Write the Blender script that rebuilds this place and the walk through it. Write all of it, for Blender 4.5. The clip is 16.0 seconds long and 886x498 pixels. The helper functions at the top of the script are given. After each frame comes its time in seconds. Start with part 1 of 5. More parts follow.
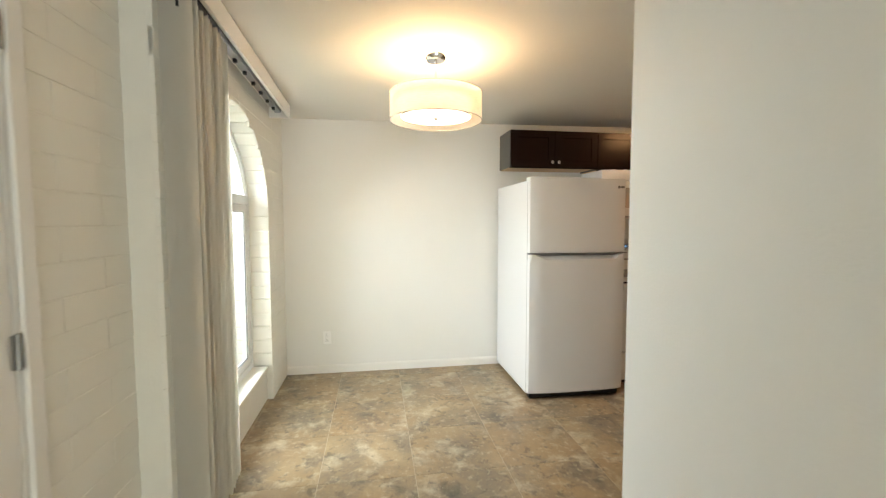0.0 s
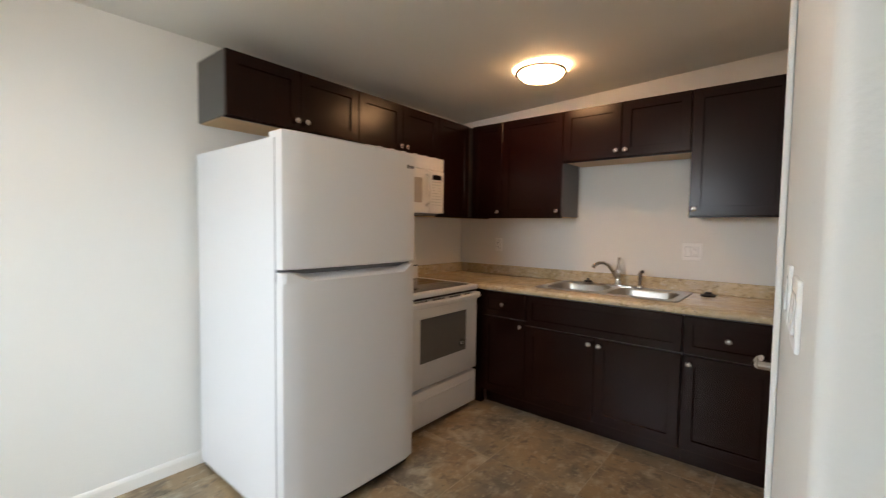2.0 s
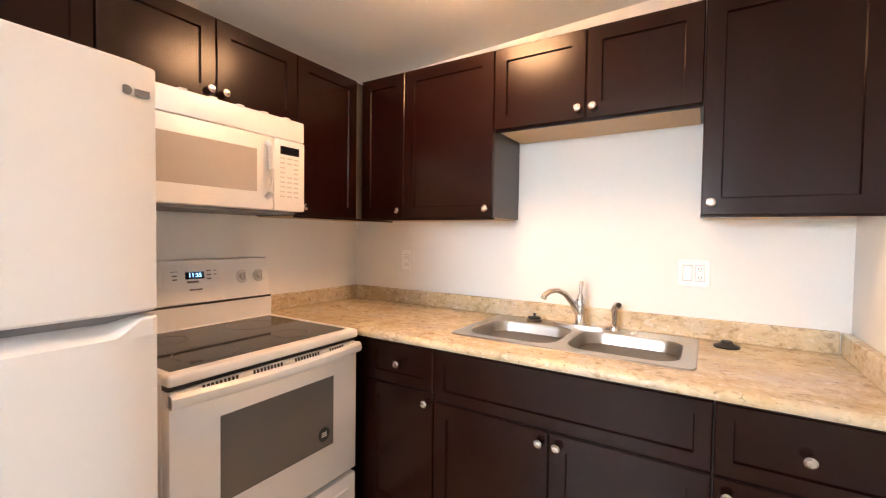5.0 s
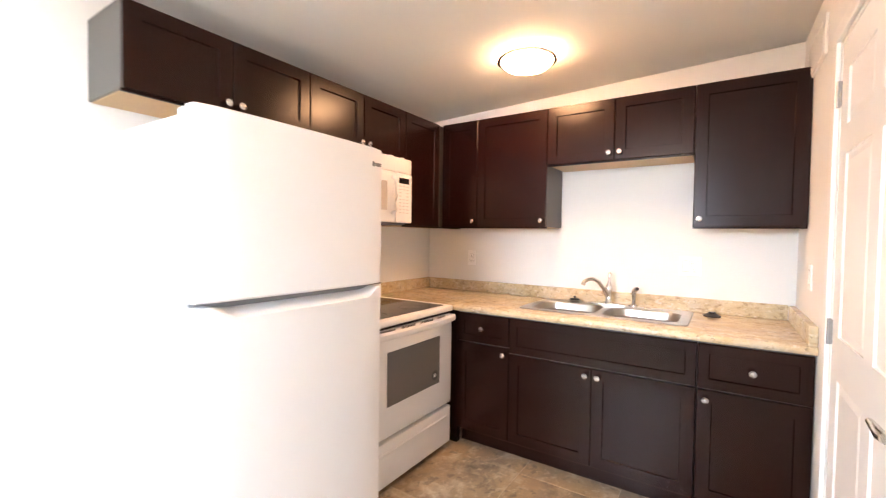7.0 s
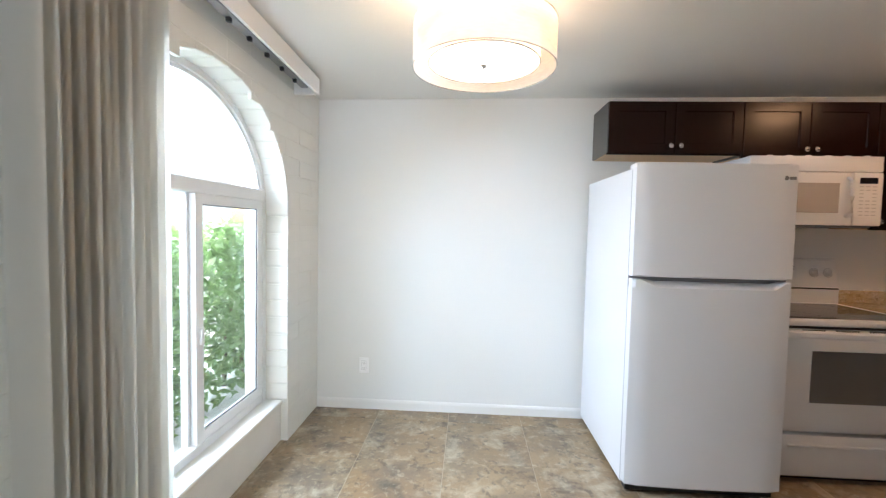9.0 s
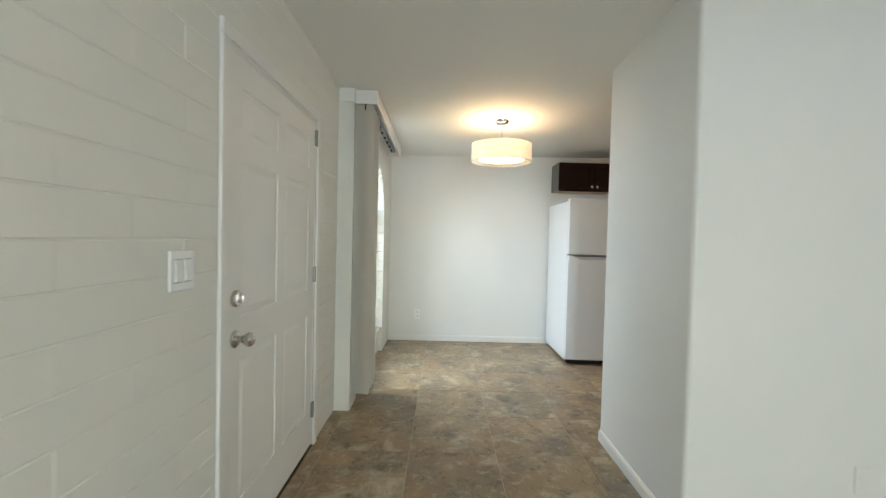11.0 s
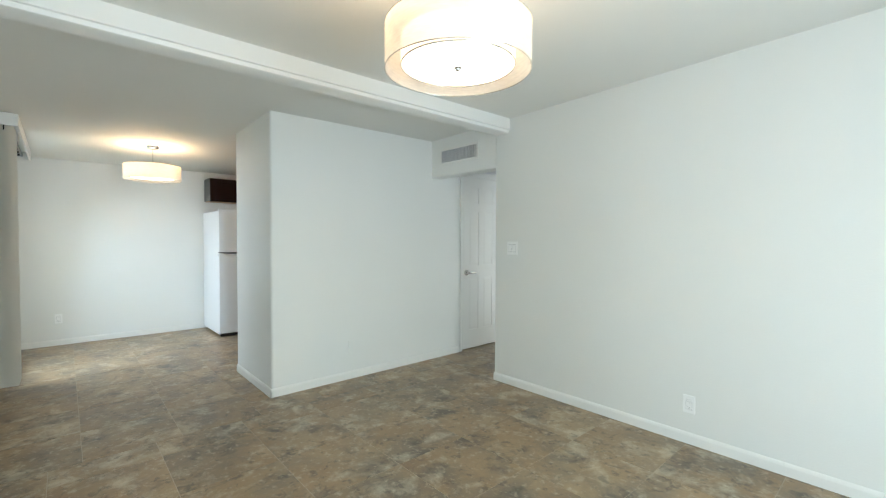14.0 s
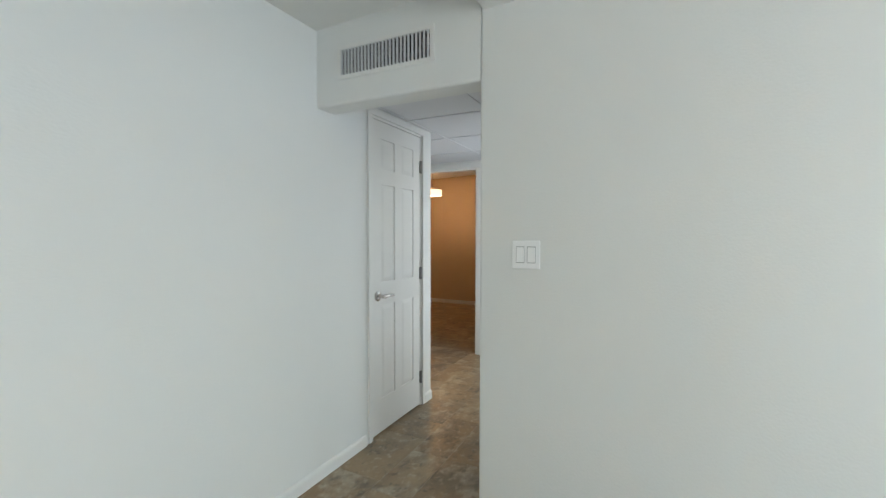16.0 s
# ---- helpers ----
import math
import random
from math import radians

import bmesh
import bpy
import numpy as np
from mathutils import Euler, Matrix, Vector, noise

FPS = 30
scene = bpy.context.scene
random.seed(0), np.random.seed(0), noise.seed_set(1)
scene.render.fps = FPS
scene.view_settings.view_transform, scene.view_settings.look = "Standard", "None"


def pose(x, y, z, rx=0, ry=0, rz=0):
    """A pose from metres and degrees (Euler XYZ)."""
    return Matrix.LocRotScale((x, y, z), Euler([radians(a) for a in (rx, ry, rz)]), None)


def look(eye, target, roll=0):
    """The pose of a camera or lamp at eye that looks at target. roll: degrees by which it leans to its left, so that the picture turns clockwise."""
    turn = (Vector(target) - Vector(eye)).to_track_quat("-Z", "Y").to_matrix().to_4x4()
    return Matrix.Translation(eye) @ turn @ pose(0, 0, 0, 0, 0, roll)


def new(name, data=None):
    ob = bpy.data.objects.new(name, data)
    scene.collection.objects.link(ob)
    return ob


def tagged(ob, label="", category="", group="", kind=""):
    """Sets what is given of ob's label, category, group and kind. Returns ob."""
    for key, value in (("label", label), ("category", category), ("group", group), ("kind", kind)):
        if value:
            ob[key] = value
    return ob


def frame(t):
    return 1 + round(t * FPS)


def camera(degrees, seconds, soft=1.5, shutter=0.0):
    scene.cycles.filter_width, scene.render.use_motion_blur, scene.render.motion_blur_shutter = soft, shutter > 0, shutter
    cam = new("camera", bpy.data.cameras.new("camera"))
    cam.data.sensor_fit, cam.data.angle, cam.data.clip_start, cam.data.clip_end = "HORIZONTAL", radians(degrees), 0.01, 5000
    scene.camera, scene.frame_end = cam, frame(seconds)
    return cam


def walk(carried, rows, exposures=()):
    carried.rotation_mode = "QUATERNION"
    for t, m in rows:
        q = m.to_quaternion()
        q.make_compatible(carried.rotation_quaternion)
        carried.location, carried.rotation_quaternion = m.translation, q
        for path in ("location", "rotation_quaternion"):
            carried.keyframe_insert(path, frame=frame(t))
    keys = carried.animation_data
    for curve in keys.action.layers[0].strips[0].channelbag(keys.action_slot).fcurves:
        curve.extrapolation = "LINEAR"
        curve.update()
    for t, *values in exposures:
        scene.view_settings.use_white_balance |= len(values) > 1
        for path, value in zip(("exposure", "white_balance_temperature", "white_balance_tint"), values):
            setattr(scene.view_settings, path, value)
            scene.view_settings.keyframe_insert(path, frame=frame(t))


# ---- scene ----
cam = camera(92.7, 16.0, soft=1.2, shutter=0.3)
PATH = [
    (0, (0.791, -3.886, 1.361), (1.107, -1.915, 1.236), -0.1),
    (0.5, (0.808, -3.392, 1.352), (1.131, -1.422, 1.229), 0.3),
    (1, (0.795, -2.975, 1.323), (1.234, -1.027, 1.204), 0.5),
    (1.5, (0.89, -2.712, 1.3), (1.925, -1.005, 1.184), 1.1),
    (2, (1.031, -2.459, 1.313), (2.572, -1.189, 1.211), 0.8),
    (2.5, (1.207, -2.219, 1.323), (2.996, -1.328, 1.248), 0.8),
    (3, (1.484, -2.1, 1.308), (3.308, -1.282, 1.224), 0.6),
    (3.5, (1.829, -2.036, 1.309), (3.549, -1.02, 1.218), 0.2),
    (4, (2.171, -2.003, 1.326), (3.867, -0.947, 1.245), 0.5),
    (4.2, (2.274, -1.985, 1.323), (3.967, -0.924, 1.251), 0.8),
    (6.4, (1.675, -2.093, 1.312), (3.375, -1.037, 1.262), 0.8),
    (6.5, (1.614, -2.104, 1.312), (3.313, -1.050, 1.259), 1.0),
    (7, (1.330, -2.110, 1.331), (2.996, -1.004, 1.273), 0.8),
    (7.5, (1.108, -2.22, 1.341), (2.427, -0.718, 1.27), 1.0),
    (8, (1.031, -2.416, 1.31), (1.633, -0.51, 1.228), 1.2),
    (8.5, (1.044, -2.706, 1.329), (1.09, -0.708, 1.24), 1.0),
    (9, (1.099, -3.05, 1.352), (0.982, -1.056, 1.253), 1.2),
    (9.2, (1.092, -3.229, 1.348), (0.984, -1.234, 1.264), 1.3),
    (11.3, (0.58, -5.511, 1.264), (0.643, -3.512, 1.217), 1.4),
    (11.5, (0.548, -5.731, 1.267), (0.720, -3.738, 1.226), 1.3),
    (12, (0.505, -6.244, 1.291), (0.997, -4.306, 1.25), 1.1),
    (12.5, (0.48, -6.656, 1.293), (1.287, -4.827, 1.262), 0.8),
    (13, (0.489, -6.965, 1.301), (1.659, -5.342, 1.273), 0.4),
    (13.5, (0.455, -7.114, 1.311), (1.77, -5.607, 1.278), 0.1),
    (14, (0.416, -6.96, 1.319), (1.751, -5.471, 1.27), 0.2),
    (14.5, (0.53, -6.487, 1.327), (1.869, -5.003, 1.267), 0.3),
    (15, (0.831, -5.906, 1.314), (2.242, -4.491, 1.245), 0.2),
    (15.5, (1.207, -5.417, 1.32), (2.825, -4.242, 1.255), -0.1),
    (16, (1.702, -5.02, 1.318), (3.493, -4.132, 1.249), 0.1),
]
EXPOSURES = [
    (0, 1.30, 7050, 9), (1, 1.25, 6500, 10), (1.5, 1.14, 6400, 11), (2, 1.14, 6350, 12), (2.5, 1.46, 6350, 15), (3, 1.84, 6350, 17), (3.5, 2.2, 6400, 18), (4.2, 2.46, 6400, 18),
    (6.4, 2.88, 6300, 20), (7, 2.84, 6250, 19), (7.5, 2.45, 6100, 15), (8, 1.85, 5950, 12), (8.5, 1.58, 5700, 13), (9.2, 1.36, 5700, 13), (11.3, 1.02, 6150, 5), (13, 1.16, 5980, 3), (14.5, 1.15, 5760, 5), (16, 1.10, 5800, 8),
]
walk(cam, [(t, look(eye, target, roll)) for t, eye, target, roll in PATH], EXPOSURES)

# ---- light and exposure ----
world = bpy.data.worlds.new("sky")
scene.world = world
world.use_nodes = True
_n = world.node_tree.nodes
_sky = _n.new("ShaderNodeTexSky")
_sky.sky_type = "NISHITA"
_sky.sun_disc = False
_sky.air_density, _sky.dust_density, _sky.ozone_density = 2.0, 1.0, 0.2
_sky.sun_elevation = radians(48)
_sky.sun_rotation = radians(180)
world.node_tree.links.new(_sky.outputs[0], _n["Background"].inputs[0])
_n["Background"].inputs[1].default_value = 0.15


def lamp(name, kind, matrix, energy, color, **more):
    data = bpy.data.lights.new(name, kind)
    data.energy, data.color = energy, color
    if kind == "AREA":
        data.shape, data.size, data.size_y = "RECTANGLE", more["w"], more["h"]
    elif kind == "SUN":
        data.angle = more["angle"]
    else:
        data.shadow_soft_size = more["r"]
    ob = new(name, data)
    ob.matrix_world = matrix
    return ob


DAY = (0.82, 0.915, 1.0)
WARM = (1.0, 0.63, 0.32)
lamp("sun", "SUN", look((-1.0, -9, 10), (-1.5, 0, 0)), 4.5, (1.0, 0.95, 0.88), angle=radians(0.6))
lamp("arch_window_daylight", "AREA", look((-2.1, -0.9, 2.35), (0.2, -1.25, 1.3)), 335, DAY, w=5.0, h=2.2)
lamp("living_window_daylight", "AREA", look((1.3, -8.38, 1.0), (1.3, -7.5, 1.0)), 30, (0.84, 0.95, 1.0), w=1.70, h=1.85)
# unseen fill lamp, added only to brighten the hall and its door
lamp("hall_fill", "AREA", look((5.3, -4.44, 1.05), (5.3, -3.4, 1.05)), 4.5, (0.92, 0.97, 1.0), w=0.70, h=1.9)
lamp("pendant_bulb", "POINT", pose(1.142, -1.446, 2.05), 4.2, WARM, r=0.12)
lamp("pendant_bulb_living", "POINT", pose(1.485, -5.845, 2.045), 4.0, WARM, r=0.12)
lamp("bedroom_bulb", "POINT", pose(8.15, -1.62, 1.90), 6.5, (1.0, 0.56, 0.25), r=0.1)


# ---- materials ----
def mat(name, color, rough=0.5, metal=0.0, vary=0.06, scale=3.0, grain=0.0, grain_scale=120.0, bump=0.0, bump_scale=180.0, coat=0.0):
    m = bpy.data.materials.new(name)
    m.use_nodes = True
    t = m.node_tree
    b = t.nodes["Principled BSDF"]
    b.inputs["Roughness"].default_value, b.inputs["Metallic"].default_value = rough, metal
    b.inputs["Coat Weight"].default_value = coat
    b.inputs["Base Color"].default_value = (*color, 1)
    co = t.nodes.new("ShaderNodeTexCoord")
    if vary or grain:
        n1 = t.nodes.new("ShaderNodeTexNoise")
        n1.inputs["Scale"].default_value, n1.inputs["Detail"].default_value = scale, 4
        t.links.new(co.outputs["Object"], n1.inputs["Vector"])
        n2 = t.nodes.new("ShaderNodeTexNoise")
        n2.inputs["Scale"].default_value, n2.inputs["Detail"].default_value = grain_scale, 2
        t.links.new(co.outputs["Object"], n2.inputs["Vector"])
        mix1 = t.nodes.new("ShaderNodeMixRGB")
        mix1.inputs[1].default_value = (*[c * (1 - vary) for c in color], 1)
        mix1.inputs[2].default_value = (*[min(1, c * (1 + vary)) for c in color], 1)
        t.links.new(n1.outputs["Fac"], mix1.inputs[0])
        mix2 = t.nodes.new("ShaderNodeMixRGB")
        mix2.blend_type = "OVERLAY"
        mix2.inputs[0].default_value = grain
        t.links.new(mix1.outputs[0], mix2.inputs[1])
        t.links.new(n2.outputs["Fac"], mix2.inputs[2])
        t.links.new(mix2.outputs[0], b.inputs["Base Color"])
    if bump:
        n3 = t.nodes.new("ShaderNodeTexNoise")
        n3.inputs["Scale"].default_value, n3.inputs["Detail"].default_value = bump_scale, 3
        t.links.new(co.outputs["Object"], n3.inputs["Vector"])
        bp = t.nodes.new("ShaderNodeBump")
        bp.inputs["Strength"].default_value, bp.inputs["Distance"].default_value = bump, 0.004
        t.links.new(n3.outputs["Fac"], bp.inputs["Height"])
        t.links.new(bp.outputs[0], b.inputs["Normal"])
    return m


def glow(name, color, strength, base=(0.85, 0.83, 0.78)):
    m = mat(name, base, 0.5, vary=0)
    b = m.node_tree.nodes["Principled BSDF"]
    b.inputs["Emission Color"].default_value, b.inputs["Emission Strength"].default_value = (*color, 1), strength
    return m


M = {}
M["wall"] = mat("wall_paint", (0.80, 0.80, 0.775), 0.55, vary=0.02, scale=1.5, bump=0.20, bump_scale=110)
M["ceiling"] = mat("ceiling_paint", (0.80, 0.79, 0.75), 0.75, vary=0.02, scale=2, bump=0.12, bump_scale=90)
M["block"] = mat("painted_slump_block", (0.80, 0.79, 0.73), 0.55, vary=0.02, scale=6, bump=0.22, bump_scale=45)
M["mortar"] = mat("painted_mortar", (0.79, 0.78, 0.72), 0.75, vary=0.05, scale=10, bump=0.3, bump_scale=90)
M["trim"] = mat("white_trim_paint", (0.82, 0.81, 0.78), 0.38, vary=0.02, scale=4, bump=0.03, bump_scale=60)
M["vinyl"] = mat("white_window_vinyl", (0.84, 0.85, 0.85), 0.32, vary=0.01)
M["appliance"] = mat("white_enamel", (0.73, 0.73, 0.735), 0.30, vary=0.01, bump=0.10, bump_scale=420)
M["appliance_smooth"] = mat("white_plastic", (0.75, 0.745, 0.74), 0.28, vary=0.01)
M["bezel"] = mat("pale_grey_bezel", (0.52, 0.52, 0.52), 0.5, vary=0)
M["plate"] = mat("white_wall_plate", (0.90, 0.90, 0.89), 0.3, vary=0)
M["gasket"] = mat("grey_gasket", (0.22, 0.22, 0.23), 0.6, vary=0.05)
M["black"] = mat("black_plastic", (0.015, 0.015, 0.016), 0.35, vary=0.05)
M["cooktop"] = mat("black_ceramic_glass", (0.010, 0.010, 0.012), 0.06, vary=0.1, scale=30)
M["oven_glass"] = mat("smoked_oven_glass", (0.15, 0.14, 0.13), 0.14, vary=0.05)
M["mw_glass"] = mat("microwave_screen", (0.42, 0.38, 0.34), 0.18, vary=0.03, grain=0.2, grain_scale=700)
M["display"] = mat("dark_display", (0.01, 0.01, 0.015), 0.12, vary=0)
M["digits"] = glow("blue_digits", (0.25, 0.55, 1.0), 1.0, (0.1, 0.2, 0.4))
M["ink"] = mat("grey_print", (0.16, 0.155, 0.15), 0.5, vary=0)
M["nickel"] = mat("brushed_nickel", (0.62, 0.60, 0.57), 0.26, 1.0, vary=0.04, scale=40)
M["hinge"] = mat("dull_hinge_steel", (0.30, 0.30, 0.29), 0.42, 1.0, vary=0.05, scale=30)
M["chrome"] = mat("chrome", (0.78, 0.78, 0.79), 0.08, 1.0, vary=0.01)
M["steel"] = mat("brushed_stainless", (0.44, 0.42, 0.38), 0.31, 1.0, vary=0.12, scale=25, bump=0.05, bump_scale=400)
M["alu"] = mat("aluminium_track", (0.42, 0.43, 0.45), 0.4, 1.0, vary=0.04)
M["raw_wood"] = mat("raw_cabinet_underside", (0.62, 0.44, 0.24), 0.55, vary=0.10, scale=8, grain=0.2)
M["cab_side"] = mat("dark_cabinet_side", (0.085, 0.078, 0.070), 0.42, vary=0.1)
M["bronze"] = mat("dark_bronze_metal", (0.075, 0.058, 0.042), 0.5, 0.8, vary=0.15, scale=12)
M["paper"] = mat("sticker_black", (0.01, 0.01, 0.01), 0.4, vary=0)
M["rubber"] = mat("black_rubber", (0.012, 0.012, 0.012), 0.5, vary=0.1)
M["concrete"] = mat("pale_patio_concrete", (0.55, 0.52, 0.47), 0.85, vary=0.12, scale=2, grain=0.3, grain_scale=60, bump=0.3, bump_scale=60)
M["bark"] = mat("hedge_stem", (0.10, 0.07, 0.045), 0.9, vary=0.2, scale=10, bump=0.4, bump_scale=60)
M["tile_grid"] = mat("ceiling_tile_grid", (0.70, 0.70, 0.70), 0.5, vary=0.02)
M["ceiling_tile"] = mat("mineral_ceiling_tile", (0.74, 0.74, 0.76), 0.85, vary=0.03, bump=0.5, bump_scale=160)
M["tan_wall"] = mat("tan_bedroom_paint", (0.62, 0.47, 0.30), 0.65, vary=0.03, scale=2, bump=0.1, bump_scale=140)


def wood_mat():
    m = mat("espresso_stained_wood", (0.028, 0.012, 0.0085), 0.25, vary=0, coat=0.0)
    m.node_tree.nodes["Principled BSDF"].inputs["Specular IOR Level"].default_value = 0.25
    m.node_tree.nodes["Principled BSDF"].inputs["Specular Tint"].default_value = (1.0, 0.97, 0.96, 1)
    t = m.node_tree
    b = t.nodes["Principled BSDF"]
    co = t.nodes.new("ShaderNodeTexCoord")
    mp = t.nodes.new("ShaderNodeMapping")
    mp.inputs["Scale"].default_value = (28, 28, 2.2)
    n = t.nodes.new("ShaderNodeTexNoise")
    n.inputs["Scale"].default_value, n.inputs["Detail"].default_value, n.inputs["Distortion"].default_value = 2.0, 6, 0.6
    r = t.nodes.new("ShaderNodeValToRGB")
    r.color_ramp.elements[0].position, r.color_ramp.elements[1].position = 0.3, 0.75
    r.color_ramp.elements[0].color, r.color_ramp.elements[1].color = (0.0085, 0.0019, 0.0011, 1), (0.0150, 0.0033, 0.0016, 1)
    t.links.new(co.outputs["Object"], mp.inputs[0])
    t.links.new(mp.outputs[0], n.inputs["Vector"])
    t.links.new(n.outputs["Fac"], r.inputs[0])
    t.links.new(r.outputs[0], b.inputs["Base Color"])
    bp = t.nodes.new("ShaderNodeBump")
    bp.inputs["Strength"].default_value, bp.inputs["Distance"].default_value = 0.06, 0.002
    t.links.new(n.outputs["Fac"], bp.inputs["Height"])
    t.links.new(bp.outputs[0], b.inputs["Normal"])
    return m


def stone_mat(name, colors, scales, rough, bump, stretch=(1.0, 1.0, 1.0)):
    """Mottled stone-look surface: three layers of noise through ramps, with dark flecks; each piece shifts by its own random."""
    m = bpy.data.materials.new(name)
    m.use_nodes = True
    t = m.node_tree
    b = t.nodes["Principled BSDF"]
    b.inputs["Roughness"].default_value = rough
    geo = t.nodes.new("ShaderNodeNewGeometry")
    info = t.nodes.new("ShaderNodeObjectInfo")
    mul = t.nodes.new("ShaderNodeVectorMath")
    mul.operation = "SCALE"
    mul.inputs[0].default_value = (7.3, 3.1, 5.7)
    t.links.new(info.outputs["Random"], mul.inputs["Scale"])
    add = t.nodes.new("ShaderNodeVectorMath")
    t.links.new(geo.outputs["Position"], add.inputs[0])
    t.links.new(mul.outputs[0], add.inputs[1])
    squeeze = t.nodes.new("ShaderNodeVectorMath")
    squeeze.operation = "MULTIPLY"
    squeeze.inputs[1].default_value = stretch
    t.links.new(add.outputs[0], squeeze.inputs[0])
    last = None
    heights = None
    for k, (scale, lo, hi, ca, cb, fac) in enumerate(scales):
        n = t.nodes.new("ShaderNodeTexNoise")
        n.inputs["Scale"].default_value, n.inputs["Detail"].default_value = scale, 8
        n.inputs["Roughness"].default_value, n.inputs["Distortion"].default_value = 0.64, 0.35
        t.links.new(squeeze.outputs[0], n.inputs["Vector"])
        r = t.nodes.new("ShaderNodeValToRGB")
        r.color_ramp.elements[0].position, r.color_ramp.elements[1].position = lo, hi
        t.links.new(n.outputs["Fac"], r.inputs[0])
        if last is None:
            r.color_ramp.elements[0].color, r.color_ramp.elements[1].color = (*colors[ca], 1), (*colors[cb], 1)
            last = r.outputs[0]
            heights = n.outputs["Fac"]
        else:
            mx = t.nodes.new("ShaderNodeMixRGB")
            mm = t.nodes.new("ShaderNodeMath")
            mm.operation = "MULTIPLY"
            mm.inputs[1].default_value = fac
            t.links.new(r.outputs[0], mm.inputs[0])
            t.links.new(mm.outputs[0], mx.inputs[0])
            t.links.new(last, mx.inputs[1])
            mx.inputs[2].default_value = (*colors[cb], 1)
            last = mx.outputs[0]
    t.links.new(last, b.inputs["Base Color"])
    if bump:
        bp = t.nodes.new("ShaderNodeBump")
        bp.inputs["Strength"].default_value, bp.inputs["Distance"].default_value = bump, 0.003
        t.links.new(heights, bp.inputs["Height"])
        t.links.new(bp.outputs[0], b.inputs["Normal"])
    return m


M["wood"] = wood_mat()
M["floor"] = stone_mat("slate_look_vinyl", [(0.268, 0.178, 0.092), (0.395, 0.292, 0.168), (0.168, 0.139, 0.102), (0.58, 0.50, 0.36), (0.045, 0.038, 0.031), (0.29, 0.165, 0.068)],
                       [(1.9, 0.30, 0.70, 0, 1, 1), (1.1, 0.46, 0.70, 0, 5, 0.55), (2.6, 0.44, 0.64, 0, 2, 0.85), (4.4, 0.52, 0.68, 0, 3, 0.7), (5.2, 0.555, 0.68, 0, 4, 0.6), (15.0, 0.56, 0.64, 0, 4, 0.5), (26.0, 0.55, 0.66, 0, 3, 0.45), (60.0, 0.48, 0.74, 0, 2, 0.35)], 0.34, 0.10)
M["grout"] = mat("tan_grout", (0.46, 0.39, 0.29), 0.8, vary=0.1, scale=20)
M["counter"] = stone_mat("granite_look_laminate", [(0.50, 0.385, 0.215), (0.66, 0.55, 0.36), (0.28, 0.19, 0.10), (0.80, 0.73, 0.60), (0.10, 0.075, 0.055), (0.46, 0.44, 0.40)],
                         [(9, 0.35, 0.65, 0, 1, 1), (6, 0.48, 0.68, 0, 5, 0.45), (32, 0.53, 0.66, 0, 2, 0.7), (48, 0.54, 0.68, 0, 3, 0.6), (80, 0.60, 0.68, 0, 4, 0.75)], 0.20, 0.0, (1.0, 0.7, 1.0))
M["leaf"] = mat("hedge_leaf", (0.19, 0.24, 0.12), 0.28, vary=0.45, scale=9)


def thin_mat(name, color, clear):
    """Sheer fabric: part see-through, part translucent, part diffuse."""
    m = bpy.data.materials.new(name)
    m.use_nodes = True
    t = m.node_tree
    t.nodes.remove(t.nodes["Principled BSDF"])
    tr, tl, df = t.nodes.new("ShaderNodeBsdfTransparent"), t.nodes.new("ShaderNodeBsdfTranslucent"), t.nodes.new("ShaderNodeBsdfDiffuse")
    co, wv = t.nodes.new("ShaderNodeTexCoord"), t.nodes.new("ShaderNodeTexNoise")
    mp = t.nodes.new("ShaderNodeMapping")
    mp.inputs["Scale"].default_value = (9, 9, 60)
    t.links.new(co.outputs["Object"], mp.inputs[0])
    t.links.new(mp.outputs[0], wv.inputs["Vector"])
    wv.inputs["Scale"].default_value, wv.inputs["Detail"].default_value = 3, 3
    tl.inputs[0].default_value = df.inputs[0].default_value = (*color, 1)
    m1, m2 = t.nodes.new("ShaderNodeMixShader"), t.nodes.new("ShaderNodeMixShader")
    t.links.new(tl.outputs[0], m1.inputs[1])
    t.links.new(df.outputs[0], m1.inputs[2])
    rp = t.nodes.new("ShaderNodeMapRange")
    rp.inputs["To Min"].default_value, rp.inputs["To Max"].default_value = 1 - clear - 0.15, 1 - clear + 0.15
    t.links.new(wv.outputs["Fac"], rp.inputs["Value"])
    t.links.new(rp.outputs[0], m2.inputs[0])
    t.links.new(tr.outputs[0], m2.inputs[1])
    t.links.new(m1.outputs[0], m2.inputs[2])
    t.links.new(m2.outputs[0], t.nodes["Material Output"].inputs[0])
    return m


def vane_mat():
    m = mat("white_vinyl_vane", (0.84, 0.81, 0.74), 0.35, vary=0.02, scale=5, bump=0.04, bump_scale=200)
    t = m.node_tree
    tl, mx = t.nodes.new("ShaderNodeBsdfTranslucent"), t.nodes.new("ShaderNodeMixShader")
    tl.inputs[0].default_value = (0.90, 0.89, 0.86, 1)
    mx.inputs[0].default_value = 0.36
    t.links.new(t.nodes["Principled BSDF"].outputs[0], mx.inputs[1])
    t.links.new(tl.outputs[0], mx.inputs[2])
    t.links.new(mx.outputs[0], t.nodes["Material Output"].inputs[0])
    return m


